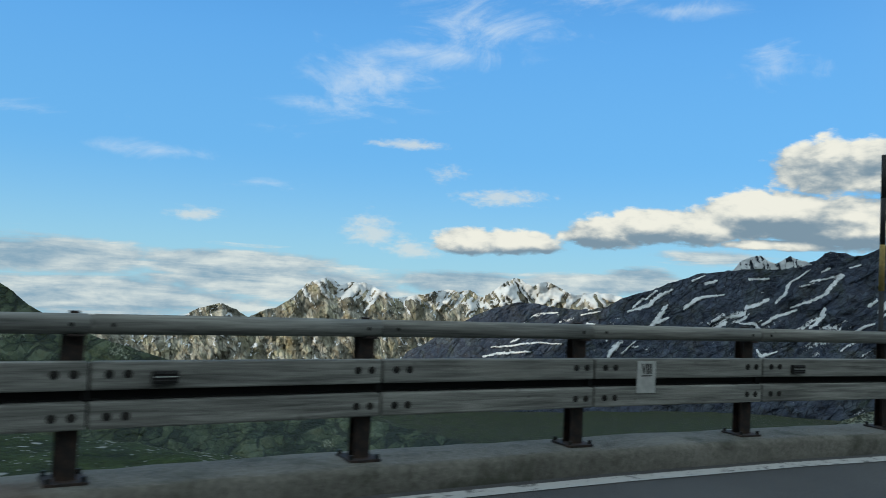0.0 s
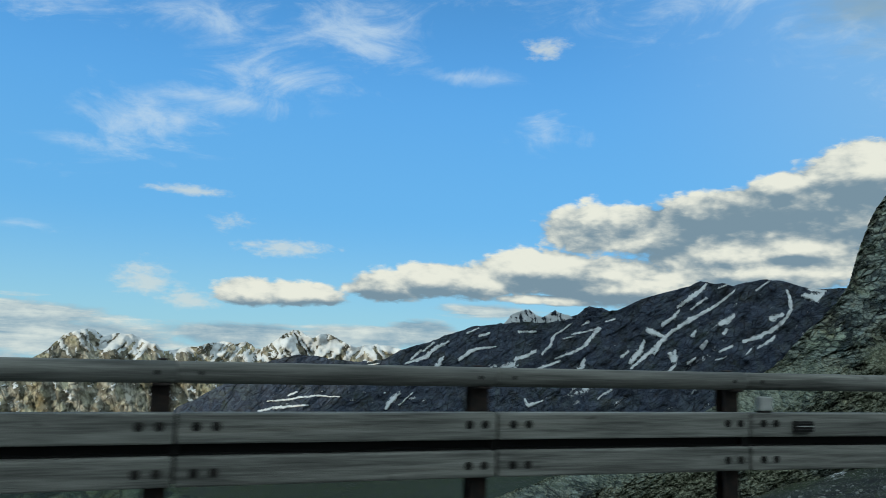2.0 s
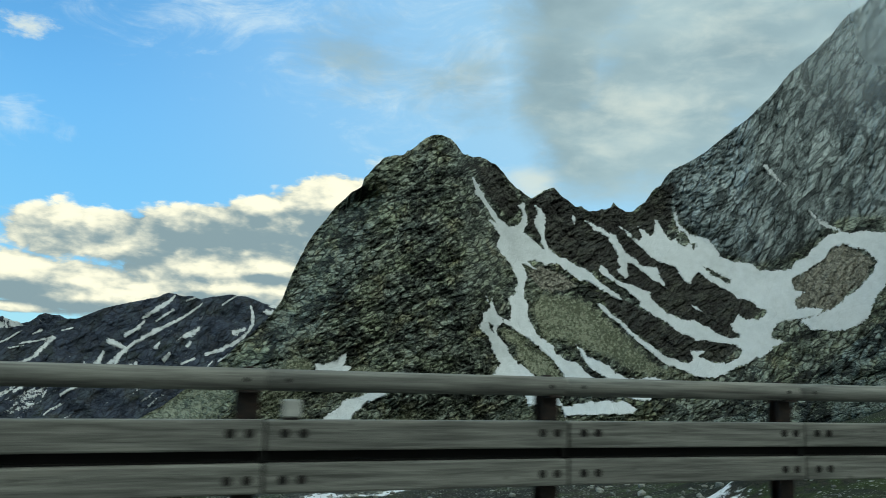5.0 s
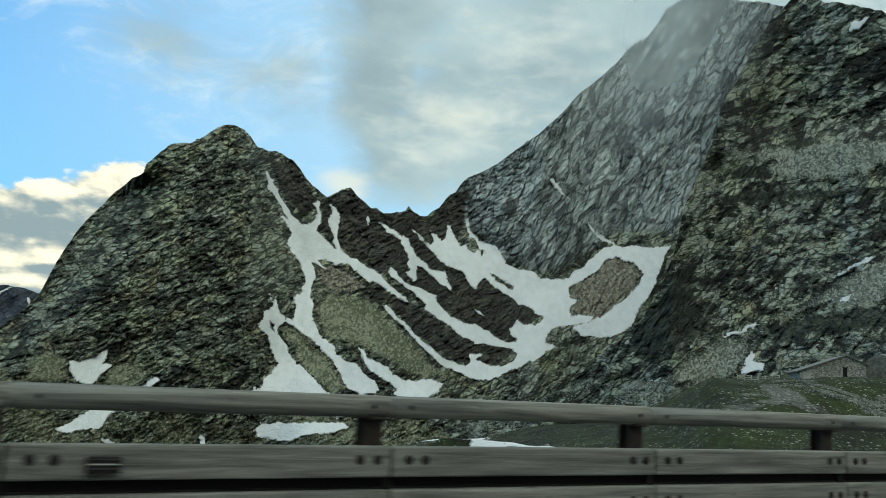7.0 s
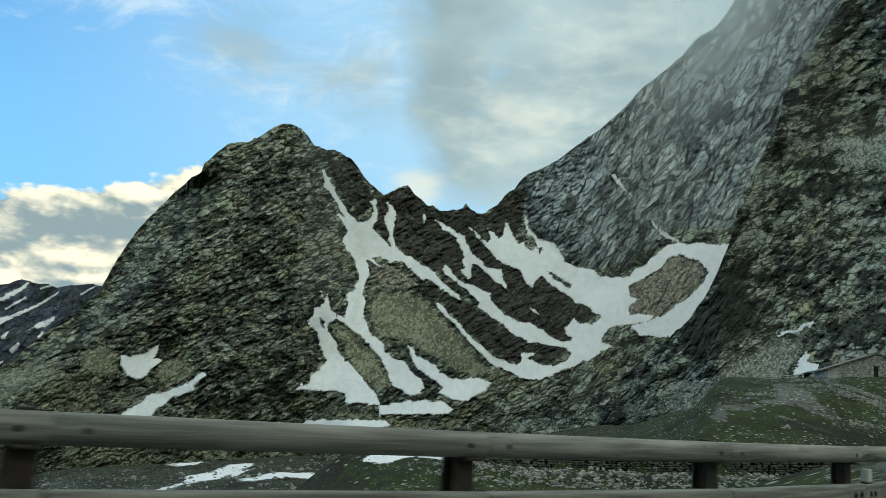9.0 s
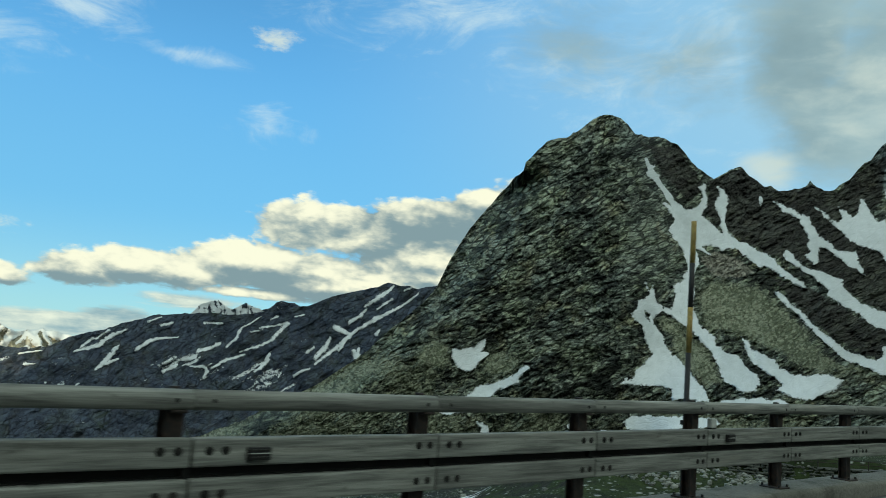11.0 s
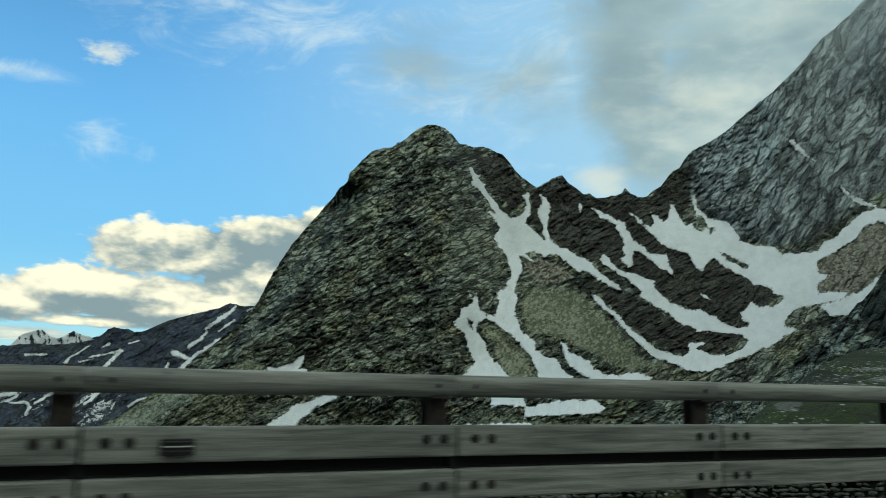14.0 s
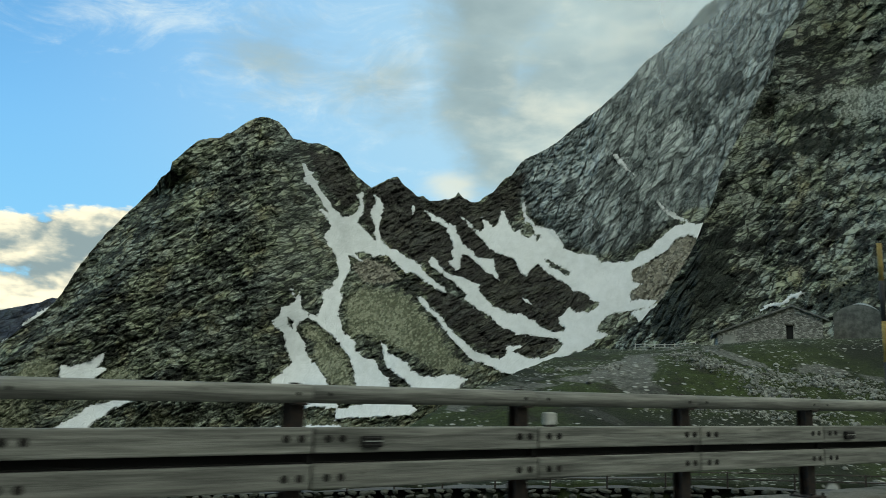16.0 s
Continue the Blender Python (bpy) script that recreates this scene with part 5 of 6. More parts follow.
# an unseen high range, added behind the road to keep the evening sun off it
n = 160
along = np.linspace(-4200, 3250, n)
across = np.linspace(-1500, 1500, 40)
sx, sy = math.sin(sa), math.cos(sa)
g_a, g_c = np.meshgrid(along, across, indexing="ij")
hgt = 1800 * (1 - np.abs(g_c) / 1500) ** 0.9 * (0.92 + 0.12 * fbm(g_a * 0.002, g_c * 0.002, 1.0, 4)) * smooth(g_a, 3250, 3000) - 320
bx = sx * (2900 + g_c) + sy * g_a
by = sy * (2900 + g_c) - sx * g_a
zero = np.zeros(g_a.size)
tagged(mesh_object("mountain", np.stack([bx, by, hgt], -1).reshape(-1, 3), grid_faces(n, 40), [MAT_CRAG],
                   dict(turf=zero, brown=zero, gloom=zero, snow=zero, block=zero + 0.5, crack=zero), np.stack([g_a, g_c], -1).reshape(-1, 2)),
       "unseen range added behind the road to block the sun", "mountain", kind="structure")

# ---------------------------------------------------------------- ground and road


def axis(lo, hi, dense_lo, dense_hi, step, grow):
    a = list(np.arange(dense_lo, dense_hi, step))
    s = step
    while a[-1] < hi:
        s *= grow
        a.append(a[-1] + s)
    s = step
    while a[0] > lo:
        s *= grow
        a.insert(0, a[0] - s)
    return np.array(a)


LAND_R = [20, 60, 110, 200, 350, 600, 1000, 2000, 5200]
LAND = {
    0: [-6, -18, -35, -70, -130, -220, -330, -480, -620], 40: [-6, -16, -32, -62, -115, -190, -300, -480, -640],
    62: [-5, -13, -25, -46, -70, -95, -160, -320, -600], 78: [-5, -12, -21, -35, -48, -60, -90, -220, -500],
    92: [-4, -10, -17, -27, -37, -48, -70, -120, -300], 104: [-3, -7, -11.5, -17.5, -22, -26, -36, -60, -200],
    116: [-2.7, -5.5, -8.5, -4.5, 0, 4, 0, 0, -50], 112: [-3, -6, -10, -9.5, -9, -8, 0, 0, -100], 120: [-2.5, -5, -6.5, 8.6, 12, 14, 0, 0, 0],
    128: [-2, -4, -3.5, 9.2, 17, 20, 0, 0, 0], 145: [-1.5, -2, 0, 9, 20, 20, 20, 0, 0],
    180: [0, 2, 6, 14, 30, 40, 40, 0, 0], 250: [0, 4, 20, 50, 90, 150, 200, 200, 100], 300: [0, 4, 15, 30, 40, 40, 40, 0, -200], 340: [-3, -6, -10, -20, -50, -100, -200, -300, -500],
}


def land(x, y):
    """Height of the open country, from a coarse table by bearing and distance."""
    ax, r = np.degrees(np.arctan2(x - O[0], y - O[1])) % 360, np.hypot(x - O[0], y - O[1])
    keys = sorted(LAND)
    tab = np.array([LAND[k] for k in keys] + [LAND[keys[0]]], float)
    ka = np.array(keys + [360.0])
    i = np.clip(np.searchsorted(ka, ax, side="right") - 1, 0, len(keys) - 1)
    w = smooth((ax - ka[i]) / (ka[i + 1] - ka[i]), 0, 1)
    lr, kr = np.log(np.clip(r, 20, 5200)), np.log(np.array(LAND_R, float))
    j = np.clip(np.searchsorted(kr, lr, side="right") - 1, 0, len(kr) - 2)
    q = np.clip((lr - kr[j]) / (kr[j + 1] - kr[j]), 0, 1)
    at = lambda a, b: tab[a, b]
    z = (at(i, j) * (1 - q) + at(i, j + 1) * q) * (1 - w) + (at(i + 1, j) * (1 - q) + at(i + 1, j + 1) * q) * w
    return O[2] + z


LOW_ROAD = [(152, -84, -4.9), (146, -90, -4.7), (143.5, -96, -4.5), (142.2, -103, -4.2), (141, -112, -3.7), (139.5, -123, -2.9), (137, -134, -2.0), (133, -146, -1.2), (127, -158, -0.6)]
_p = np.array(LOW_ROAD, float)
_u = np.linspace(0, len(_p) - 1, 220)
low_p = np.stack([np.interp(_u, np.arange(len(_p)), _p[:, k]) for k in range(3)], -1)
for _ in range(12):
    low_p[1:-1] = (low_p[:-2] + 2 * low_p[1:-1] + low_p[2:]) / 4
low_t = np.gradient(low_p, axis=0)
low_t /= np.linalg.norm(low_t[:, :2], axis=1)[:, None]


def low_road(x, y):
    """Distance to the lower road's near edge, which side (positive: towards the upper road), and its height."""
    fx, fy = x.ravel(), y.ravel()
    q, sd, zl = np.full(fx.size, 1e4), np.ones(fx.size), np.zeros(fx.size)
    near = np.where((np.abs(fx - 140) < 70) & (np.abs(fy + 120) < 80))[0]
    dx_, dy_ = fx[near, None] - low_p[:, 0], fy[near, None] - low_p[:, 1]
    k = (dx_ ** 2 + dy_ ** 2).argmin(1)
    r = np.arange(near.size)
    q[near] = np.hypot(dx_[r, k], dy_[r, k])
    sd[near] = dx_[r, k] * low_t[k, 1] - dy_[r, k] * low_t[k, 0]
    zl[near] = low_p[k, 2]
    return q.reshape(x.shape), sd.reshape(x.shape), zl.reshape(x.shape)


def terrain(x, y):
    d, zr, _ = side_of(x, y)
    far = land(x, y)
    outer = zr - 0.98 - 0.42 * np.clip(d - 0.6, 0, 14) - 0.16 * np.clip(d - 14, 0, None)
    inner = zr - 1.25 + 0.55 * np.clip(-d - 9.5, 0, 25) + 0.25 * np.clip(-d - 34.5, 0, 200)
    k = smooth(d, 8, 70)
    z = np.where(d > -8.8, outer * (1 - k) + far * k, inner)
    q, side, zl = low_road(x, y)
    shelf = zl + np.where(side > 0, -1.75 - 0.10 * q, 0.03 * q)
    z = z + (shelf - z) * np.exp(-(np.maximum(q - 3.5, 0) / 7.0) ** 2) * (d > 8)
    bumps = 0.25 * fbm(x * 0.25, y * 0.25, 0, 4) * smooth(d, 1.0, 5.0) + 1.6 * fbm(x * 0.02, y * 0.02, 4.0, 5) * smooth(d, 10, 80)
    return z + bumps + 0.6 * smooth(-d, 10, 20) * fbm(x * 0.1, y * 0.1, 2.0, 4), d


gx, gy = axis(-5200, 5200, -30, 170, 1.25, 1.075), axis(-5200, 5200, -190, 40, 1.25, 1.075)
XX, YY = np.meshgrid(gx, gy, indexing="xy")
ZZ, DD = terrain(XX, YY)
AZ_G = np.degrees(np.arctan2(XX - O[0], YY - O[1])) % 360
R_G = np.hypot(XX - O[0], YY - O[1])
TRACKS = [[184.4, -155.2, 1.7, 194.9, -161.8, 1.7, 210.8, -171.1, 1.7, 211.3, -175.6, 1.7, 209.8, -179.2, 1.7],
          [209.2, -169.7, 2.3, 190.7, -162.0, 2.3, 185.1, -159.7, 2.3, 180.1, -158.9, 2.3, 178.6, -160.2, 2.3],
          [209.8, -179.2, 1.0, 196.1, -175.6, 1.0, 192.5, -176.2, 1.0, 188.8, -176.9, 1.0, 188.1, -180.4, 1.0, 187.5, -183.6, 1.0, 186.8, -186.7, 1.0, 185.9, -190.0, 1.0],
          [186.3, -155.7, 1.2, 185.2, -152.2, 1.2, 182.0, -148.3, 1.2, 180.6, -145.0, 1.2],
          [174.5, -149.6, 0.9, 171.1, -150.9, 0.9, 167.6, -152.0, 0.9],
          [174.9, -138.8, 0.9, 187.2, -147.6, 0.9, 194.7, -156.4, 0.9]]
track_v = streaks(XX + 1.2 * fbm(XX * 0.1, YY * 0.1, 1.0, 3), YY + 1.2 * fbm(XX * 0.1, YY * 0.1, 7.0, 3), [[v * 0.95 if i % 3 == 2 else v for i, v in enumerate(q)] for q in TRACKS])
turf_v = 0.5 + 0.6 * smooth(R_G, 250, 600) * smooth(AZ_G, 66, 58) + 0.35 * smooth(AZ_G, 98, 108) * smooth(R_G, 400, 250) + 0.15 * fbm(XX * 0.03, YY * 0.03, 3.0, 3)
grav_v = 0.10 - 0.5 * smooth(R_G, 250, 600) * smooth(AZ_G, 66, 58) + 0.25 * fbm(XX * 0.025, YY * 0.025, 8.0, 4) + 0.20 * smooth(AZ_G, 90, 80) * smooth(AZ_G, 60, 68) + 0.3 * smooth(DD, 3, 1)
snow_v = 0.5 + 0.9 * (fbm(XX * 0.016, YY * 0.030, 5.0, 4) - 0.42) - 0.6 * smooth(AZ_G, 103, 109) - 0.5 * smooth(R_G, 110, 60) - 0.6 * smooth(AZ_G, 71, 66)
grav_v = np.maximum(grav_v, track_v * 1.1)
snow_v = np.maximum(snow_v, streaks(XX, YY, [[147.2, -83.3, 2.2, 149.5, -85.0, 2.2, 148.0, -88.7, 2.2, 145.2, -91.9, 2.2]]))
snow_v = np.where((DD > 25) & (AZ_G < 180), snow_v, 0.0)
tagged(mesh_object("ground", np.stack([XX, YY, ZZ], -1).reshape(-1, 3), grid_faces(gy.size, gx.size), [MAT_GROUND],
                   dict(turf=turf_v, gravel=grav_v, snow=snow_v)), "rough alpine slope of turf, stones and old snow", "ground", kind="structure")

js = np.arange(-19, 122, 0.25)
tagged(strip("road", [(-0.15, -0.94), (-2.0, -0.92), (-4.5, -0.90), (-7.0, -0.92), (-9.2, -0.98), (-9.6, -1.4)], js, [MAT_ASPHALT]), "worn grey asphalt mountain road", "road", kind="structure")
tagged(strip("road_marking", [(-0.27, -0.932), (-0.45, -0.930)], js, [MAT_LINE]), "worn white edge line on the asphalt", "road marking", kind="structure")
tagged(strip("kerb", [(-0.12, -1.1), (-0.13, -0.80), (-0.10, -0.755), (-0.02, -0.75), (0.2, -0.748), (0.45, -0.755), (0.52, -0.80), (0.55, -1.5)], np.arange(-19, 122, 0.125), [MAT_CONCRETE], rough=0.012),
       "weathered stained concrete kerb under the barrier", "kerb", kind="structure")

# ---------------------------------------------------------------- barrier


def link(name, bm, mat, parent=None, label="", smooth_faces=False):
    me = bpy.data.meshes.new(name)
    bm.to_mesh(me)
    bm.free()
    for p in me.polygons:
        p.use_smooth = smooth_faces
    me.materials.append(mat)
    ob = new(name, me)
    ob.parent = parent
    if label:
        ob["label"] = label
    return ob


def box(x0, x1, y0, y1, z0, z1, bevel=0.0, seg=2):
    bm = bmesh.new()
    bmesh.ops.create_cube(bm, size=1)
    for v in bm.verts:
        v.co = Vector(((x0 + x1) / 2 + v.co.x * (x1 - x0), (y0 + y1) / 2 + v.co.y * (y1 - y0), (z0 + z1) / 2 + v.co.z * (z1 - z0)))
    if bevel:
        bmesh.ops.bevel(bm, geom=bm.edges[:], offset=bevel, segments=seg, affect="EDGES", profile=0.5)
    return bm


def rod(a, b, radius, sides=16, radius2=None, caps=True):
    bm = bmesh.new()
    a, b = Vector(a), Vector(b)
    m = Matrix.Translation((a + b) / 2) @ (b - a).to_track_quat("Z", "Y").to_matrix().to_4x4()
    bmesh.ops.create_cone(bm, cap_ends=caps, segments=sides, radius1=radius, radius2=radius if radius2 is None else radius2, depth=(b - a).length, matrix=m)
    return bm


def joined(*parts):
    bm = bmesh.new()
    for p in parts:
        me = bpy.data.meshes.new("tmp")
        p.to_mesh(me)
        p.free()
        bm.from_mesh(me)
        bpy.data.meshes.remove(me)
    return bm


def plank(x0, x1, y0, y1, z0, z1, bow):
    """A sawn plank with eased edges and a slightly wavy face."""
    bm = box(x0, x1, y0, y1, z0, z1, 0.012)
    bmesh.ops.bisect_plane(bm, geom=bm.verts[:] + bm.edges[:] + bm.faces[:], plane_co=((x0 + x1) / 2, 0, 0), plane_no=(1, 0, 0))
    for v in bm.verts:
        k = 1 - ((v.co.x - (x0 + x1) / 2) / (x1 - x0) * 2) ** 2
        v.co.y += bow * k
    return bm


def barrier_section():
    """One bay: two planks, steel channel behind, round top rail, post with foot, bolts. x runs along, y away from the road."""
    top = new("guardrail", None)
    tagged(top, "timber-clad guardrail bay with round top rail on steel post", "guardrail", "guardrail bays along the road")
    link("upper_plank", plank(0.008, BAY - 0.008, 0.0, 0.095, -0.174, 0.0, 0.004), MAT_TIMBER, top)
    link("lower_plank", plank(0.008, BAY - 0.008, 0.0, 0.095, -0.412, -0.244, -0.003), MAT_TIMBER, top)
    link("steel_channel", joined(box(-0.01, BAY + 0.01, 0.098, 0.106, -0.36, -0.06, 0), box(-0.01, BAY + 0.01, 0.06, 0.098, -0.243, -0.236, 0)), MAT_BLACK, top, "black steel channel behind the planks")
    link("joint_strap", box(-0.028, 0.028, 0.06, 0.099, -0.40, -0.012, 0.003), MAT_BLACK, top, "dark steel strap at the joint")
    tube = joined(rod((0.01, 0.085, 0.225), (BAY - 0.01, 0.085, 0.225), 0.064, 20), rod((-0.02, 0.085, 0.225), (0.02, 0.085, 0.225), 0.058, 20))
    link("top_rail", tube, MAT_RAIL, top, "round grey top rail", True)
    post = joined(box(-0.150, -0.025, 0.108, 0.118, -0.75, 0.19, 0.002), box(-0.150, -0.025, 0.212, 0.222, -0.75, 0.19, 0.002), box(-0.092, -0.083, 0.118, 0.212, -0.75, 0.19, 0))
    link("post", post, MAT_POST, top, "dark rusted steel post")
    link("rail_saddle", joined(box(-0.135, -0.035, 0.03, 0.15, 0.150, 0.166, 0.004), box(-0.115, -0.055, 0.146, 0.20, 0.15, 0.30, 0.004)), MAT_POST, top)
    foot = link("foot_plate", box(-0.215, 0.04, 0.03, 0.30, -0.752, -0.732, 0.004), MAT_POST, top)
    for x, y in ((-0.19, 0.055), (0.015, 0.055), (-0.19, 0.275), (0.015, 0.275)):
        link("anchor_bolt", rod((x, y, -0.735), (x, y, -0.70), 0.016, 6), MAT_BOLT, top)
    for x in (-0.20, -0.09, 0.11, 0.22):
        for z in (-0.075, -0.335):
            xx = x if x > 0 else BAY + x
            link("plank_bolt", joined(rod((xx, -0.003, z), (xx, 0.002, z), 0.028, 12), rod((xx, -0.012, z), (xx, -0.003, z), 0.015, 6)), MAT_BOLT, top)
    for x in (0.12, BAY - 0.12):
        link("rail_bolt", rod((x, 0.018, 0.225), (x, 0.024, 0.225), 0.014, 8), MAT_BOLT, top)
    return top


def seat(j):
    p, h, r = rail_at(j)
    h = bay_head[int(j) + 20]
    r = bay_rise[int(j) + 20]
    return Matrix.Translation(p) @ Euler((0, 0, h)).to_matrix().to_4x4() @ Euler((0, -math.atan(r), 0)).to_matrix().to_4x4()


bay = barrier_section()
for j in range(FIRST, LAST):
    if j == FIRST:
        bay.matrix_basis = seat(j)
    else:
        copy_thing(bay, seat(j))

# dark slotted reflector boxes on the upper plank
BOXES = [0, 3, 6, 9, 12, 15, 18, 22, 26, 30, 34, 38, 42, 46, 50, 53] + list(range(56, 100, 3))


def reflector_box():
    top = new("reflector_box", None)
    tagged(top, "small black slotted reflector box bolted to the plank", "reflector", "reflector boxes on the guardrail")
    link("housing", box(0.36, 0.52, -0.045, -0.004, -0.135, -0.055, 0.006), MAT_BLACK, top)
    for k in range(3):
        z = -0.118 + 0.023 * k
        link("slot", box(0.368, 0.512, -0.050, -0.043, z, z + 0.007, 0.001), MAT_SIGN if k == 1 else MAT_INK, top)
    return top


rb = reflector_box()
for i, j in enumerate(BOXES):
    m = seat(j)
    if i == 0:
        rb.matrix_basis = m
    else:
        copy_thing(rb, m)


def snow_pole(j, lean_along, lean_out, height=2.22, shift=0.0, dark_top=False):
    """A striped snow stake strapped behind the post."""
    top = new("snow_pole", None)
    tagged(top, "tall snow stake with yellow and black bands on the post", "snow pole", "snow poles along the road")
    bands = [(-0.72, height - 1.50, MAT_DARKPOLE), (height - 1.50, height - 0.99, MAT_YELLOW), (height - 0.99, height - 0.48, MAT_DARKPOLE), (height - 0.48, height, MAT_DARKPOLE if dark_top else MAT_YELLOW)]
    for a, b, m in bands:
        link("band", rod((-0.04, 0.26, a), (-0.04, 0.26, b), 0.030, 14), m, top, "", True)
    link("clamp", box(-0.09, 0.01, 0.21, 0.30, 0.02, 0.07, 0.004), MAT_BLACK, top)
    top.matrix_basis = seat(j) @ Matrix.Translation((shift, 0, 0)) @ Euler((radians(lean_out), radians(lean_along), 0)).to_matrix().to_4x4()


snow_pole(4, -0.3, 0.0, dark_top=True)
snow_pole(19, 2.2, 0.0)
snow_pole(62, 0.5, 0.0, 2.32)
snow_pole(90, -0.5, 0.0, 2.26, -0.14)

# kilometre plate
plate = new("kilometre_plate", None)
tagged(plate, "white kilometre plate with roman number on the guardrail", "sign")
link("plate_panel", box(0.45, 0.66, -0.012, -0.004, -0.30, -0.02, 0.004), MAT_SIGN, plate)
txt = bpy.data.curves.new("numeral", "FONT")
txt.body, txt.size, txt.align_x = "VIII", 0.125, "CENTER"
txt.extrude, txt.offset = 0.001, 0.003
tmp = new("tmp_text", txt)
dg = bpy.context.evaluated_depsgraph_get()
me = bpy.data.meshes.new_from_object(tmp.evaluated_get(dg))
bpy.data.objects.remove(tmp)
me.materials.clear()
me.materials.append(MAT_INK)
num = new("numeral", me)
num.parent = plate
num.matrix_basis = pose(0.555, -0.0145, -0.128, 90, 0, 0) @ Matrix.Diagonal((0.70, 1.0, 1.0, 1.0))
link("plate_rule", box(0.495, 0.615, -0.0145, -0.012, -0.152, -0.142, 0), MAT_INK, plate)
plate.matrix_basis = seat(2)


def top_reflector():
    """A white cat's eye block on the plank's top edge."""
    top = new("rail_reflector", None)
    tagged(top, "small white reflector block on the guardrail plank", "reflector", "white reflector blocks on the guardrail")
    link("bracket", box(0.10, 0.20, 0.02, 0.075, 0.0, 0.012, 0.002), MAT_BOLT, top)
    link("block", box(0.095, 0.205, 0.015, 0.075, 0.012, 0.115, 0.010), MAT_SIGN, top)
    return top


tr = top_reflector()
for j in range(12, 102, 5):
    if j == 12:
        tr.matrix_basis = seat(j)
    else:
        copy_thing(tr, seat(j))

# ---------------------------------------------------------------- the hut on the slope


def stone_wall_material():
    m, t, b = material("rough grey field stone wall")
    p = coords(t)
    c = cells(t, mapped(t, p, (2.6, 2.6, 5.5)), 1.0, "F1", "Color")
    e = cells(t, mapped(t, p, (2.6, 2.6, 5.5)), 1.0)
    n = noise_of(t, p, 1.3, 5.0, 0.65)
    col = mixc(t, (c * 0.9 + n * 0.9 - 0.3).step(0.2, 0.95), (0.13, 0.13, 0.115), (0.46, 0.455, 0.41))
    col = mixc(t, (e + (n - 0.5) * 0.15).step(0.0, 0.10), (0.16, 0.155, 0.14), col)
    t.links.new(col, b.inputs["Base Color"])
    b.inputs["Roughness"].default_value = 0.95
    bump(t, b, e + n * 0.5, 0.12)
    return m


MAT_STONE = stone_wall_material()
MAT_SLATE = metal_material("grey slate roofing", (0.11, 0.115, 0.11), (0.23, 0.235, 0.22), 0.85, 0.0, 1.2)
MAT_WOODDARK = metal_material("dark weathered boards", (0.03, 0.026, 0.02), (0.09, 0.075, 0.06), 0.9, 0.0, 4.0)
MAT_PALEWOOD = metal_material("pale weathered fence wood", (0.34, 0.34, 0.31), (0.52, 0.52, 0.48), 0.9, 0.0, 3.0)
MAT_PLASTER = metal_material("pale weathered plaster", (0.30, 0.30, 0.27), (0.44, 0.44, 0.40), 0.95, 0.0, 0.8)


def prism(outline, y0, y1):
    """An outline in x and z drawn from y0 to y1."""
    bm = bmesh.new()
    a = [bm.verts.new((x, y0, z)) for x, z in outline]
    b_ = [bm.verts.new((x, y1, z)) for x, z in outline]
    bm.faces.new(a)
    bm.faces.new(b_[::-1])
    for i in range(len(outline)):
        k = (i + 1) % len(outline)
        bm.faces.new((a[i], b_[i], b_[k], a[k]))
    bmesh.ops.recalc_face_normals(bm, faces=bm.faces[:])
    return bm


def stone_hut(m):
    """A low stone hut with its gable to the valley, cut into the slope; x along the gable."""
    hut = new("stone_hut", None)
    tagged(hut, "low grey stone hut with slate gable roof on the slope", "hut")
    front = prism([(0, -3), (9.9, -3), (9.9, 3.0), (10.9, 3.0), (10.9, -3), (15.0, -3), (15.0, 4.1), (10.7, 5.9), (0, 1.7)], 0.0, 0.6)
    link("gable_wall", front, MAT_STONE, hut)
    link("gable_wall", prism([(0, -3), (15.0, -3), (15.0, 4.1), (10.7, 5.9), (0, 1.7)], 9.4, 10.0), MAT_STONE, hut)
    link("side_wall", box(0, 0.6, 0.6, 9.4, -3, 1.75), MAT_STONE, hut)
    link("side_wall", box(14.4, 15.0, 0.6, 9.4, -3, 4.15), MAT_STONE, hut)
    link("roof", joined(prism([(-0.7, 1.42), (10.7, 5.9), (10.7, 6.15), (-0.7, 1.68)], -0.5, 10.5), prism([(10.7, 5.9), (15.8, 3.76), (15.8, 4.02), (10.7, 6.15)], -0.5, 10.5)), MAT_SLATE, hut, "grey slate roof")
    link("ridge_cap", box(10.5, 10.9, -0.55, 10.55, 6.13, 6.24, 0.04), MAT_SLATE, hut)
    # black panel in the opening stands for the unlit inside
    d = link("doorway_shade", box(9.9, 10.9, 0.32, 0.42, 0.6, 3.0), MAT_BLACK, hut, "black panel for the shade inside the open doorway")
    link("lintel", box(9.7, 11.1, -0.06, 0.35, 3.0, 3.22, 0.03), MAT_WOODDARK, hut)
    link("patch", box(0.8, 2.6, -0.02, 0.1, -0.5, 1.5, 0.02), MAT_PLASTER, hut, "pale plastered corner")
    hut.matrix_basis = m


def bearing(az, r, z):
    return O[0] + r * math.sin(radians(az)), O[1] + r * math.cos(radians(az)), O[2] + z


hx, hy, hz = bearing(125.35, 203, 203 * math.tan(radians(3.26)) - 1.7)
gx2, gy2, _z = bearing(129.6, 203, 0)
stone_hut(Matrix.Translation((hx, hy, hz)) @ Euler((0, 0, math.atan2(gy2 - hy, gx2 - hx) + radians(16))).to_matrix().to_4x4())


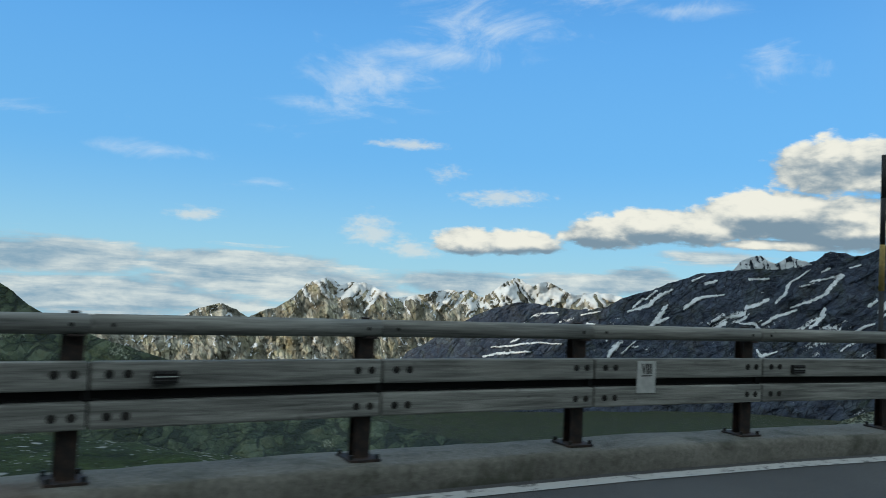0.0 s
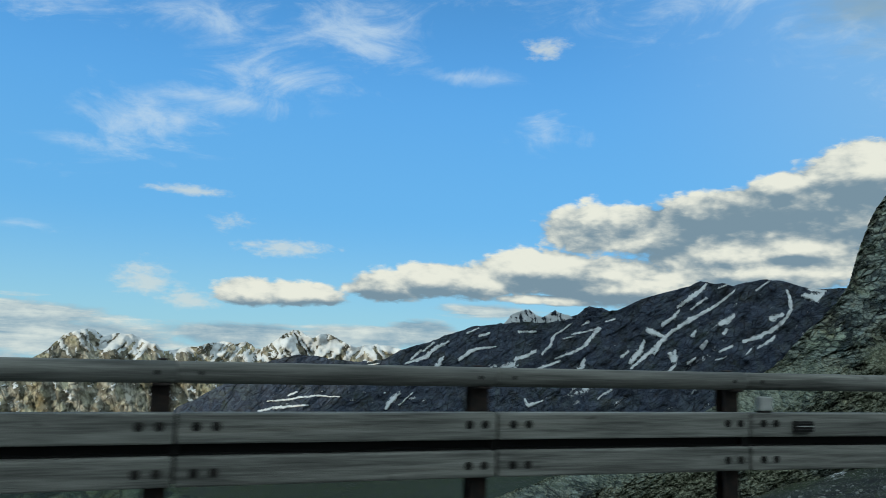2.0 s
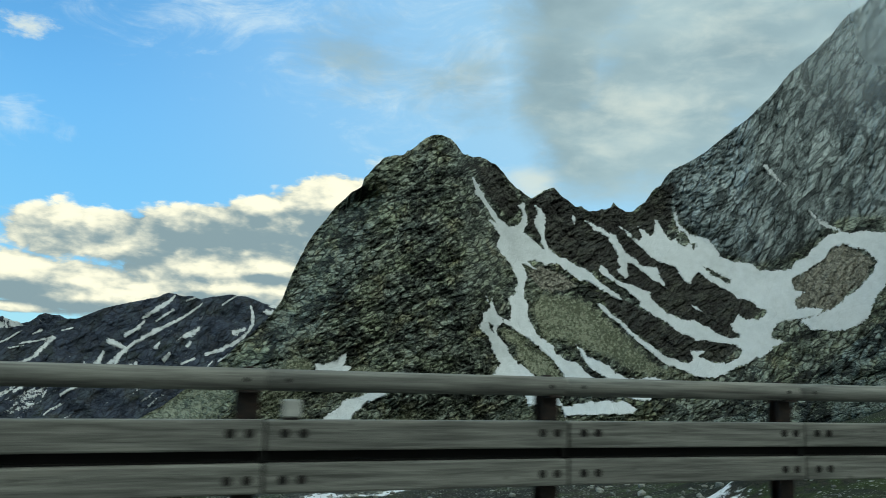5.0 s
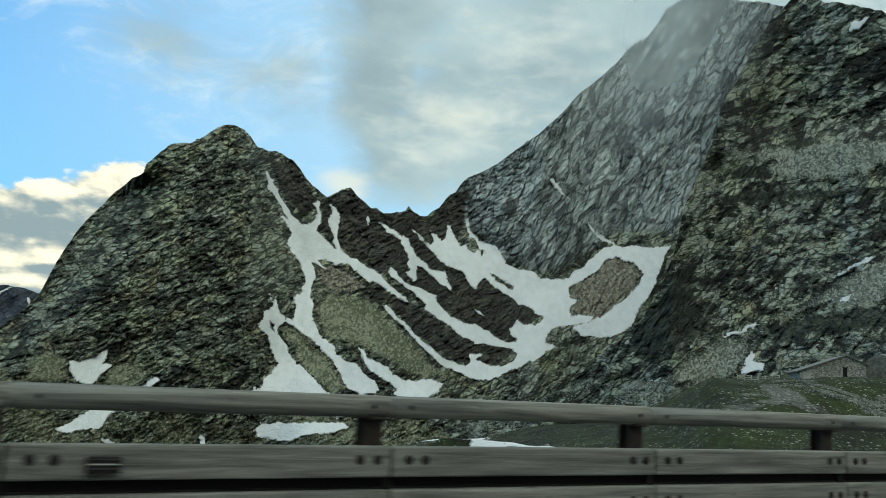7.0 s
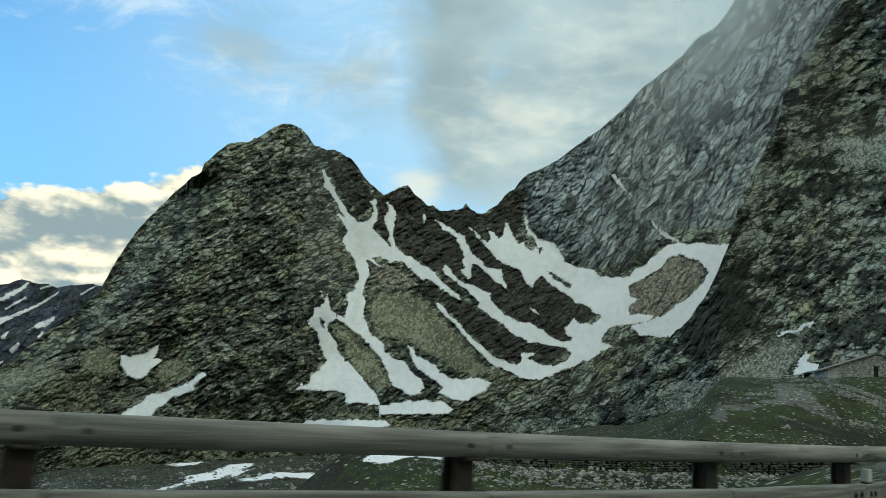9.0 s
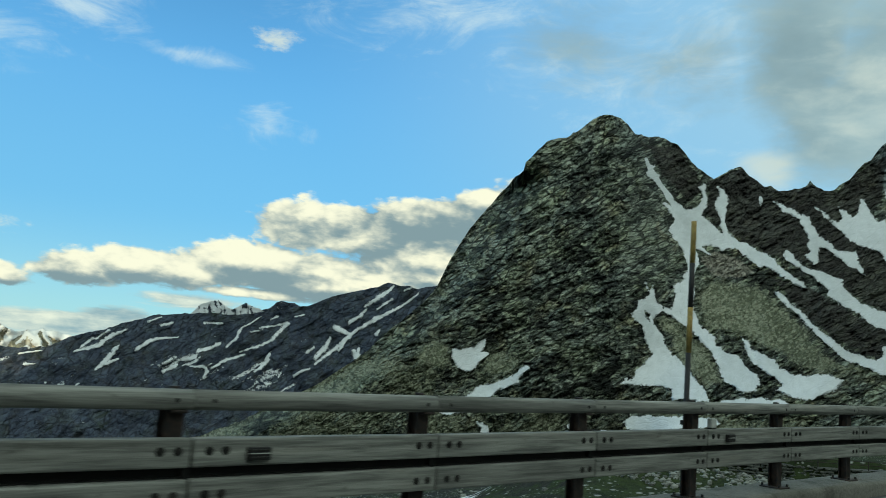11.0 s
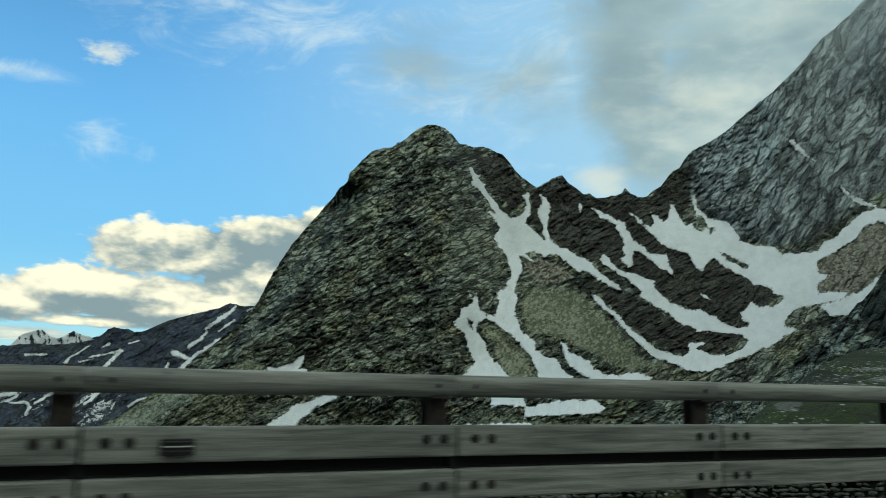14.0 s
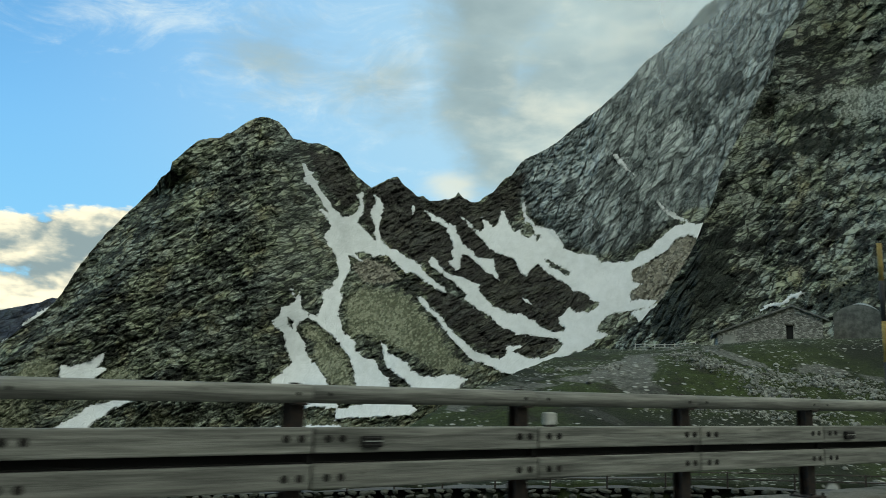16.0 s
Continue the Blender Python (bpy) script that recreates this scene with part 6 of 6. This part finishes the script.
def chalet(m):
    house = new("chalet", None)
    tagged(house, "pale plastered house with balcony beside the hut", "house")
    link("wall", box(0, 9, 0, 8, -3, 4.6), MAT_PLASTER, house)
    link("roof", prism([(-0.8, 4.3), (4.5, 6.6), (9.8, 4.3), (9.8, 4.55), (4.5, 6.85), (-0.8, 4.55)], -0.8, 8.8), MAT_SLATE, house, "grey slate roof")
    link("balcony", box(0.2, 8.8, -1.2, 0, 1.6, 1.75, 0.02), MAT_WOODDARK, house, "dark wooden balcony")
    link("railing", joined(box(0.2, 8.8, -1.2, -1.12, 2.55, 2.65), box(0.2, 8.8, -1.2, -1.14, 2.1, 2.2), *[box(0.2 + 1.07 * k, 0.28 + 1.07 * k, -1.2, -1.12, 1.75, 2.6) for k in range(9)]), MAT_WOODDARK, house)
    for k in range(3):
        w = link("window", box(1.2 + 2.6 * k, 2.3 + 2.6 * k, -0.06, 0.05, 2.0, 3.5, 0.01), MAT_WOODDARK, house)
        link("pane", box(1.32 + 2.6 * k, 2.18 + 2.6 * k, -0.07, -0.03, 2.12, 3.38), MAT_BLACK, w)
    house.matrix_basis = m


cx, cy, cz = bearing(131.9, 212, 212 * math.tan(radians(5.0)))
chalet(Matrix.Translation((cx, cy, cz)) @ Euler((0, 0, math.atan2(gy2 - hy, gx2 - hx) + 0.1)).to_matrix().to_4x4())


def vaulted_wall():
    """A low rounded concrete front set into the slope beside the hut, with old snow lying on it."""
    top = new("vaulted_cellar", None)
    tagged(top, "low rounded grey concrete cellar front set into the slope", "cellar")
    n_ = 18
    arch = [(0.0, -3.0), (7.0, -3.0)] + [(7.0 - 7.0 * k / n_, 0.9 + 2.5 * math.sin(math.pi * (0.10 + 0.80 * k / n_)) ** 0.8) for k in range(n_ + 1)]
    link("front_wall", prism(arch, 0.0, 6.0), MAT_CELLAR, top)
    crest = [(x, z + 0.02) for x, z in arch[4:14]]
    link("snow_cap", prism(crest + [(x, z + 0.28 * math.sin(math.pi * (k + 0.5) / 10)) for k, (x, z) in enumerate(crest[::-1])], 0.5, 5.0), MAT_OLD_SNOW, top, "strip of old snow on top")
    (ax, ay), (bx_, by_) = (216.5, -203.0), (212.2, -208.1)
    top.matrix_basis = Matrix.Translation((ax, ay, 15.2)) @ Euler((0, 0, math.atan2(by_ - ay, bx_ - ax))).to_matrix().to_4x4()


MAT_CELLAR = metal_material("stained grey concrete", (0.09, 0.095, 0.085), (0.22, 0.225, 0.20), 0.95, 0.0, 0.9)
MAT_OLD_SNOW = metal_material("grainy old snow", (0.55, 0.57, 0.58), (0.72, 0.74, 0.75), 0.8, 0.0, 3.0)
vaulted_wall()


def ground_z(x, y):
    return float(terrain(np.array([[x]], float), np.array([[y]], float))[0][0, 0])


def wooden_fence():
    f = new("wooden_fence", None)
    tagged(f, "weathered three-rail wooden fence beside the hut", "fence")
    (x0, y0, _a), (x1, y1, _b) = bearing(121.4, 208, 0), bearing(124.1, 208, 0)
    n_ = 6
    pts = [(x0 + (x1 - x0) * k / n_, y0 + (y1 - y0) * k / n_) for k in range(n_ + 1)]
    zs = [ground_z(*p) for p in pts]
    for (x, y), z in zip(pts, zs):
        link("post", rod((x, y, z - 0.3), (x, y, z + 1.45), 0.10, 8), MAT_PALEWOOD, f, "", True)
    for h_ in (0.35, 0.8, 1.25):
        for k in range(n_):
            link("rail", rod((*pts[k], zs[k] + h_), (*pts[k + 1], zs[k + 1] + h_ + 0.03), 0.075, 8), MAT_PALEWOOD, f, "", True)


wooden_fence()

# ---------------------------------------------------------------- the lower road with its dry stone wall
nrm = np.stack([low_t[:, 1], -low_t[:, 0], 0 * low_t[:, 0]], -1)      # towards the upper road
offs = np.array([(0.2, -0.02), (-0.6, 0.03), (-3.0, 0.06), (-5.2, 0.03), (-5.8, -0.5)])
lv = low_p[:, None, :] + nrm[:, None, :] * offs[None, :, 0, None]
lv[..., 2] += offs[None, :, 1]
tagged(mesh_object("road", lv.reshape(-1, 3), grid_faces(len(low_p), len(offs)), [MAT_ASPHALT]), "grey lower loop of the mountain road", "road", kind="structure")


def boulder(seed, flat=0.7):
    """A rough stone about one metre across."""
    rnd = random.Random(seed)
    bm = bmesh.new()
    bmesh.ops.create_icosphere(bm, subdivisions=1, radius=0.5)
    for v in bm.verts:
        v.co *= rnd.uniform(0.78, 1.2)
        v.co.z *= flat
    me_ = bpy.data.meshes.new("stone")
    bm.to_mesh(me_)
    bm.free()
    return me_


def mat_loose(name, lo, hi):
    m, t, b = material(name)
    info = t.nodes.new("ShaderNodeObjectInfo")
    geo = t.nodes.new("ShaderNodeNewGeometry")
    rnd = Val(t, geo.outputs["Random Per Island"]) * 0.6 + Val(t, info.outputs["Random"]) * 0.4
    n = noise_of(t, coords(t), 2.5, 5.0, 0.65)
    col = mixc(t, (n * 0.6 + rnd * 0.6).step(0.2, 0.95), lo, hi)
    t.links.new(col, b.inputs["Base Color"])
    b.inputs["Roughness"].default_value = 0.95
    bump(t, b, n, 0.08)
    return m


MAT_LOOSE = mat_loose("pale lichened boulder", (0.05, 0.053, 0.046), (0.33, 0.34, 0.305))
MAT_DRY = mat_loose("dark dry stone", (0.022, 0.025, 0.019), (0.085, 0.090, 0.075))
kinds = [boulder(k) for k in range(8)]
for me_ in kinds:
    me_.materials.append(MAT_DRY)
wall = new("retaining_wall", None)
tagged(wall, "dry stone retaining wall of grey rubble below the lower road", "wall", kind="structure")
rnd = random.Random(5)
rest_v, rest_f = [], []
count = 0
u = 22.0
while u < 212:
    k = int(u)
    for row in range(7):
        p = low_p[k] + (low_p[k + 1] - low_p[k]) * (u - k) + nrm[k] * (0.22 + 0.10 * (6 - row) + rnd.uniform(-0.05, 0.05)) + low_t[k] * rnd.uniform(-0.2, 0.2)
        m = Matrix.LocRotScale((p[0], p[1], p[2] - 0.12 - 0.26 * (6 - row) + rnd.uniform(-0.03, 0.03)),
                               Euler((rnd.uniform(-.4, .4), rnd.uniform(-.3, .3), math.atan2(low_t[k, 1], low_t[k, 0]))),
                               (rnd.uniform(0.30, 0.85), rnd.uniform(0.35, 0.55), rnd.uniform(0.24, 0.46)))
        me_ = kinds[rnd.randrange(8)]
        if 40 < u < 118 and row > 1 and count < 300:
            st = new("stone", me_)
            st.parent = wall
            st.matrix_basis = m
            count += 1
        else:
            base = len(rest_v)
            rest_v.extend((m @ v.co)[:] for v in me_.vertices)
            rest_f.extend([base + a for a in f_.vertices] for f_ in me_.polygons)
    u += rnd.uniform(1.2, 1.75)
rest = mesh_object("stones", np.array(rest_v), np.array(rest_f), [MAT_DRY], flat=True)
rest.parent = wall
rest["kind"] = "stuff"
guard = new("road_fence", None)
tagged(guard, "thin dark post fence along the lower road edge", "fence")
prev = None
for k in range(20, 216, 6):
    q = low_p[k] + nrm[k] * 0.05
    link("post", rod((q[0], q[1], q[2] - 0.1), (q[0], q[1], q[2] + 0.75), 0.045, 6), MAT_POST, guard)
    if prev is not None:
        for h_ in (0.70, 0.40):
            link("rail", rod((prev[0], prev[1], prev[2] + h_), (q[0], q[1], q[2] + h_), 0.028, 5), MAT_POST, guard)
    prev = q

# ---------------------------------------------------------------- loose stones
ico = bmesh.new()
bmesh.ops.create_icosphere(ico, subdivisions=1, radius=0.5)
ico_v = np.array([v.co[:] for v in ico.verts])
ico_f = np.array([[v.index for v in f_.verts] for f_ in ico.faces])
ico.free()


def scatter(name, xy, sizes, label, seed):
    """Many loose stones on the ground, one mesh."""
    g = np.random.RandomState(seed)
    x, y = xy
    z, d_ = terrain(x, y)
    keep = d_ > 1.2
    x, y, z, sizes = x[keep], y[keep], z[keep], sizes[keep]
    k = x.size
    a = g.uniform(0, 6.28, k)
    v = ico_v[None] * g.uniform(0.72, 1.25, (k, len(ico_v), 1)) * sizes[:, None, None] * g.uniform(0.6, 1.3, (k, 1, 3)) * np.array([1, 1, 0.7])
    vx = v[..., 0] * np.cos(a)[:, None] - v[..., 1] * np.sin(a)[:, None] + x[:, None]
    vy = v[..., 0] * np.sin(a)[:, None] + v[..., 1] * np.cos(a)[:, None] + y[:, None]
    vz = v[..., 2] + (z + 0.08 * sizes)[:, None]
    f_ = (ico_f[None] + np.arange(k)[:, None, None] * len(ico_v)).reshape(-1, 3)
    return tagged(mesh_object(name, np.stack([vx, vy, vz], -1).reshape(-1, 3), f_, [MAT_LOOSE], flat=True), label, "stones", kind="stuff")


g = np.random.RandomState(11)
BANDS = [[204.9, -172.6, 2.4, 190.7, -170.3, 2.4, 187.6, -172.5, 2.4],
         [186.4, -172.6, 2.6, 185.5, -178.9, 2.6, 183.4, -184.5, 2.6, 182.2, -186.5, 2.6],
         [180.9, -172.6, 2.0, 180.2, -176.1, 2.0],
         [190.0, -157.5, 1.2, 192.3, -160.2, 1.2],
         [175.0, -161.3, 1.5, 173.5, -169.4, 1.5, 174.1, -178.7, 1.5]]


def along(line, k):
    """Random places about a polyline of (x, y, half width)."""
    q = np.array(line, float).reshape(-1, 3)
    u_ = g.uniform(0, len(q) - 1.001, k)
    i_ = u_.astype(int)
    p_ = q[i_] + (q[i_ + 1] - q[i_]) * (u_ - i_)[:, None]
    return p_[:, 0] + p_[:, 2] * g.normal(0, 0.6, k), p_[:, 1] + p_[:, 2] * g.normal(0, 0.6, k)


for line, k in zip(BANDS, (900, 1500, 350, 200, 450)):
    scatter("rubble", along(line, k), 0.12 + 0.55 * g.rand(k) ** 3, "band of pale rubble stones below the hut", k)
k = 3800
a_, r_ = np.radians(g.uniform(98, 142, k)), 45 + 190 * g.rand(k) ** 0.8
px_, py_ = O[0] + r_ * np.sin(a_), O[1] + r_ * np.cos(a_)
clump = fbm(px_ * 0.05, py_ * 0.05, 3.0, 3) + 0.5 * g.normal(0, 1, k) > 0.15
k = int(clump.sum())
scatter("rubble", (px_[clump], py_[clump]), 0.14 + 0.75 * g.rand(k) ** 4, "pale stones scattered over the meadow", 2)
scatter("rubble", (px_[:1] * 0 + 169.0, py_[:1] * 0 + -146.9), np.array([1.5]), "pale lone boulder on the meadow", 9)["kind"] = "thing"
k = 2600
a_, r_ = np.radians(g.uniform(60, 104, k)), 120 + 360 * g.rand(k) ** 0.8
scatter("rubble", (O[0] + r_ * np.sin(a_), O[1] + r_ * np.cos(a_)), 0.4 + 2.2 * g.rand(k) ** 4, "boulders on the valley slope under the mountain", 3)
k = 1300
kk = g.randint(30, 210, k)
off = 0.8 + 7.0 * g.rand(k)
scatter("rubble", (low_p[kk, 0] + nrm[kk, 0] * off, low_p[kk, 1] + nrm[kk, 1] * off), 0.25 + 0.45 * g.rand(k), "heaped rubble at the foot of the stone wall", 4)
k = 260
kk = g.randint(0, len(fine_j), k)
off = 0.75 + 2.2 * g.rand(k) ** 1.5
scatter("rubble", (fine_p[kk, 0] - np.sin(fine_h[kk]) * off, fine_p[kk, 1] + np.cos(fine_h[kk]) * off), 0.08 + 0.35 * g.rand(k) ** 3, "loose stones behind the kerb", 6)

# ---------------------------------------------------------------- mist clinging to the high wall


def mist_material():
    m, t, b = material("thin grey mist")
    t.nodes.remove(b)
    p = coords(t)
    n = noise_of(t, mapped(t, p, (0.006, 0.006, 0.0045)), 1.0, 6.0, 0.58, 0.6)
    k = (attr(t, "thick") + (n - 0.5) * 0.7).step(0.0, 1.5) * 0.50
    clear, soft_w = t.nodes.new("ShaderNodeBsdfTransparent"), t.nodes.new("ShaderNodeBsdfDiffuse")
    soft_w.inputs[0].default_value = (0.52, 0.56, 0.56, 1)
    through_w, both = t.nodes.new("ShaderNodeBsdfTranslucent"), t.nodes.new("ShaderNodeAddShader")
    through_w.inputs[0].default_value = (0.55, 0.57, 0.57, 1)
    t.links.new(soft_w.outputs[0], both.inputs[0])
    t.links.new(through_w.outputs[0], both.inputs[1])
    mix = t.nodes.new("ShaderNodeMixShader")
    t.links.new(k.sock, mix.inputs[0])
    t.links.new(clear.outputs[0], mix.inputs[1])
    t.links.new(both.outputs[0], mix.inputs[2])
    t.links.new(mix.outputs[0], t.nodes["Material Output"].inputs[0])
    return m


ma, me2 = np.meshgrid(np.linspace(108, 150, 90), np.linspace(15, 40, 60), indexing="xy")
mr = 560 + 40 * fbm(ma * 0.15, me2 * 0.15, 2.0, 3) + 30 * np.sin((ma - 108) / 42 * math.pi)
thick = np.maximum(0, 1.15 - np.hypot((ma - 118.0 - 0.35 * (me2 - 26)) / 8.0, (me2 - 27) / 11.0)) + np.maximum(0, 0.9 - np.hypot((ma - 126) / 9, (me2 - 33) / 5.0))
rim_k = smooth(ma, 108, 111) * smooth(ma, 150, 142) * smooth(me2, 15, 18)
MX = np.stack([O[0] + mr * np.sin(np.radians(ma)), O[1] + mr * np.cos(np.radians(ma)), O[2] + mr * np.tan(np.radians(me2))], -1)
mist = mesh_object("mist", MX.reshape(-1, 3), grid_faces(60, 90), [mist_material()], dict(thick=thick * rim_k - 0.6 * (1 - rim_k)))
tagged(mist, "thin grey mist clinging to the high rock wall", "mist", kind="structure")
mist.visible_shadow = False
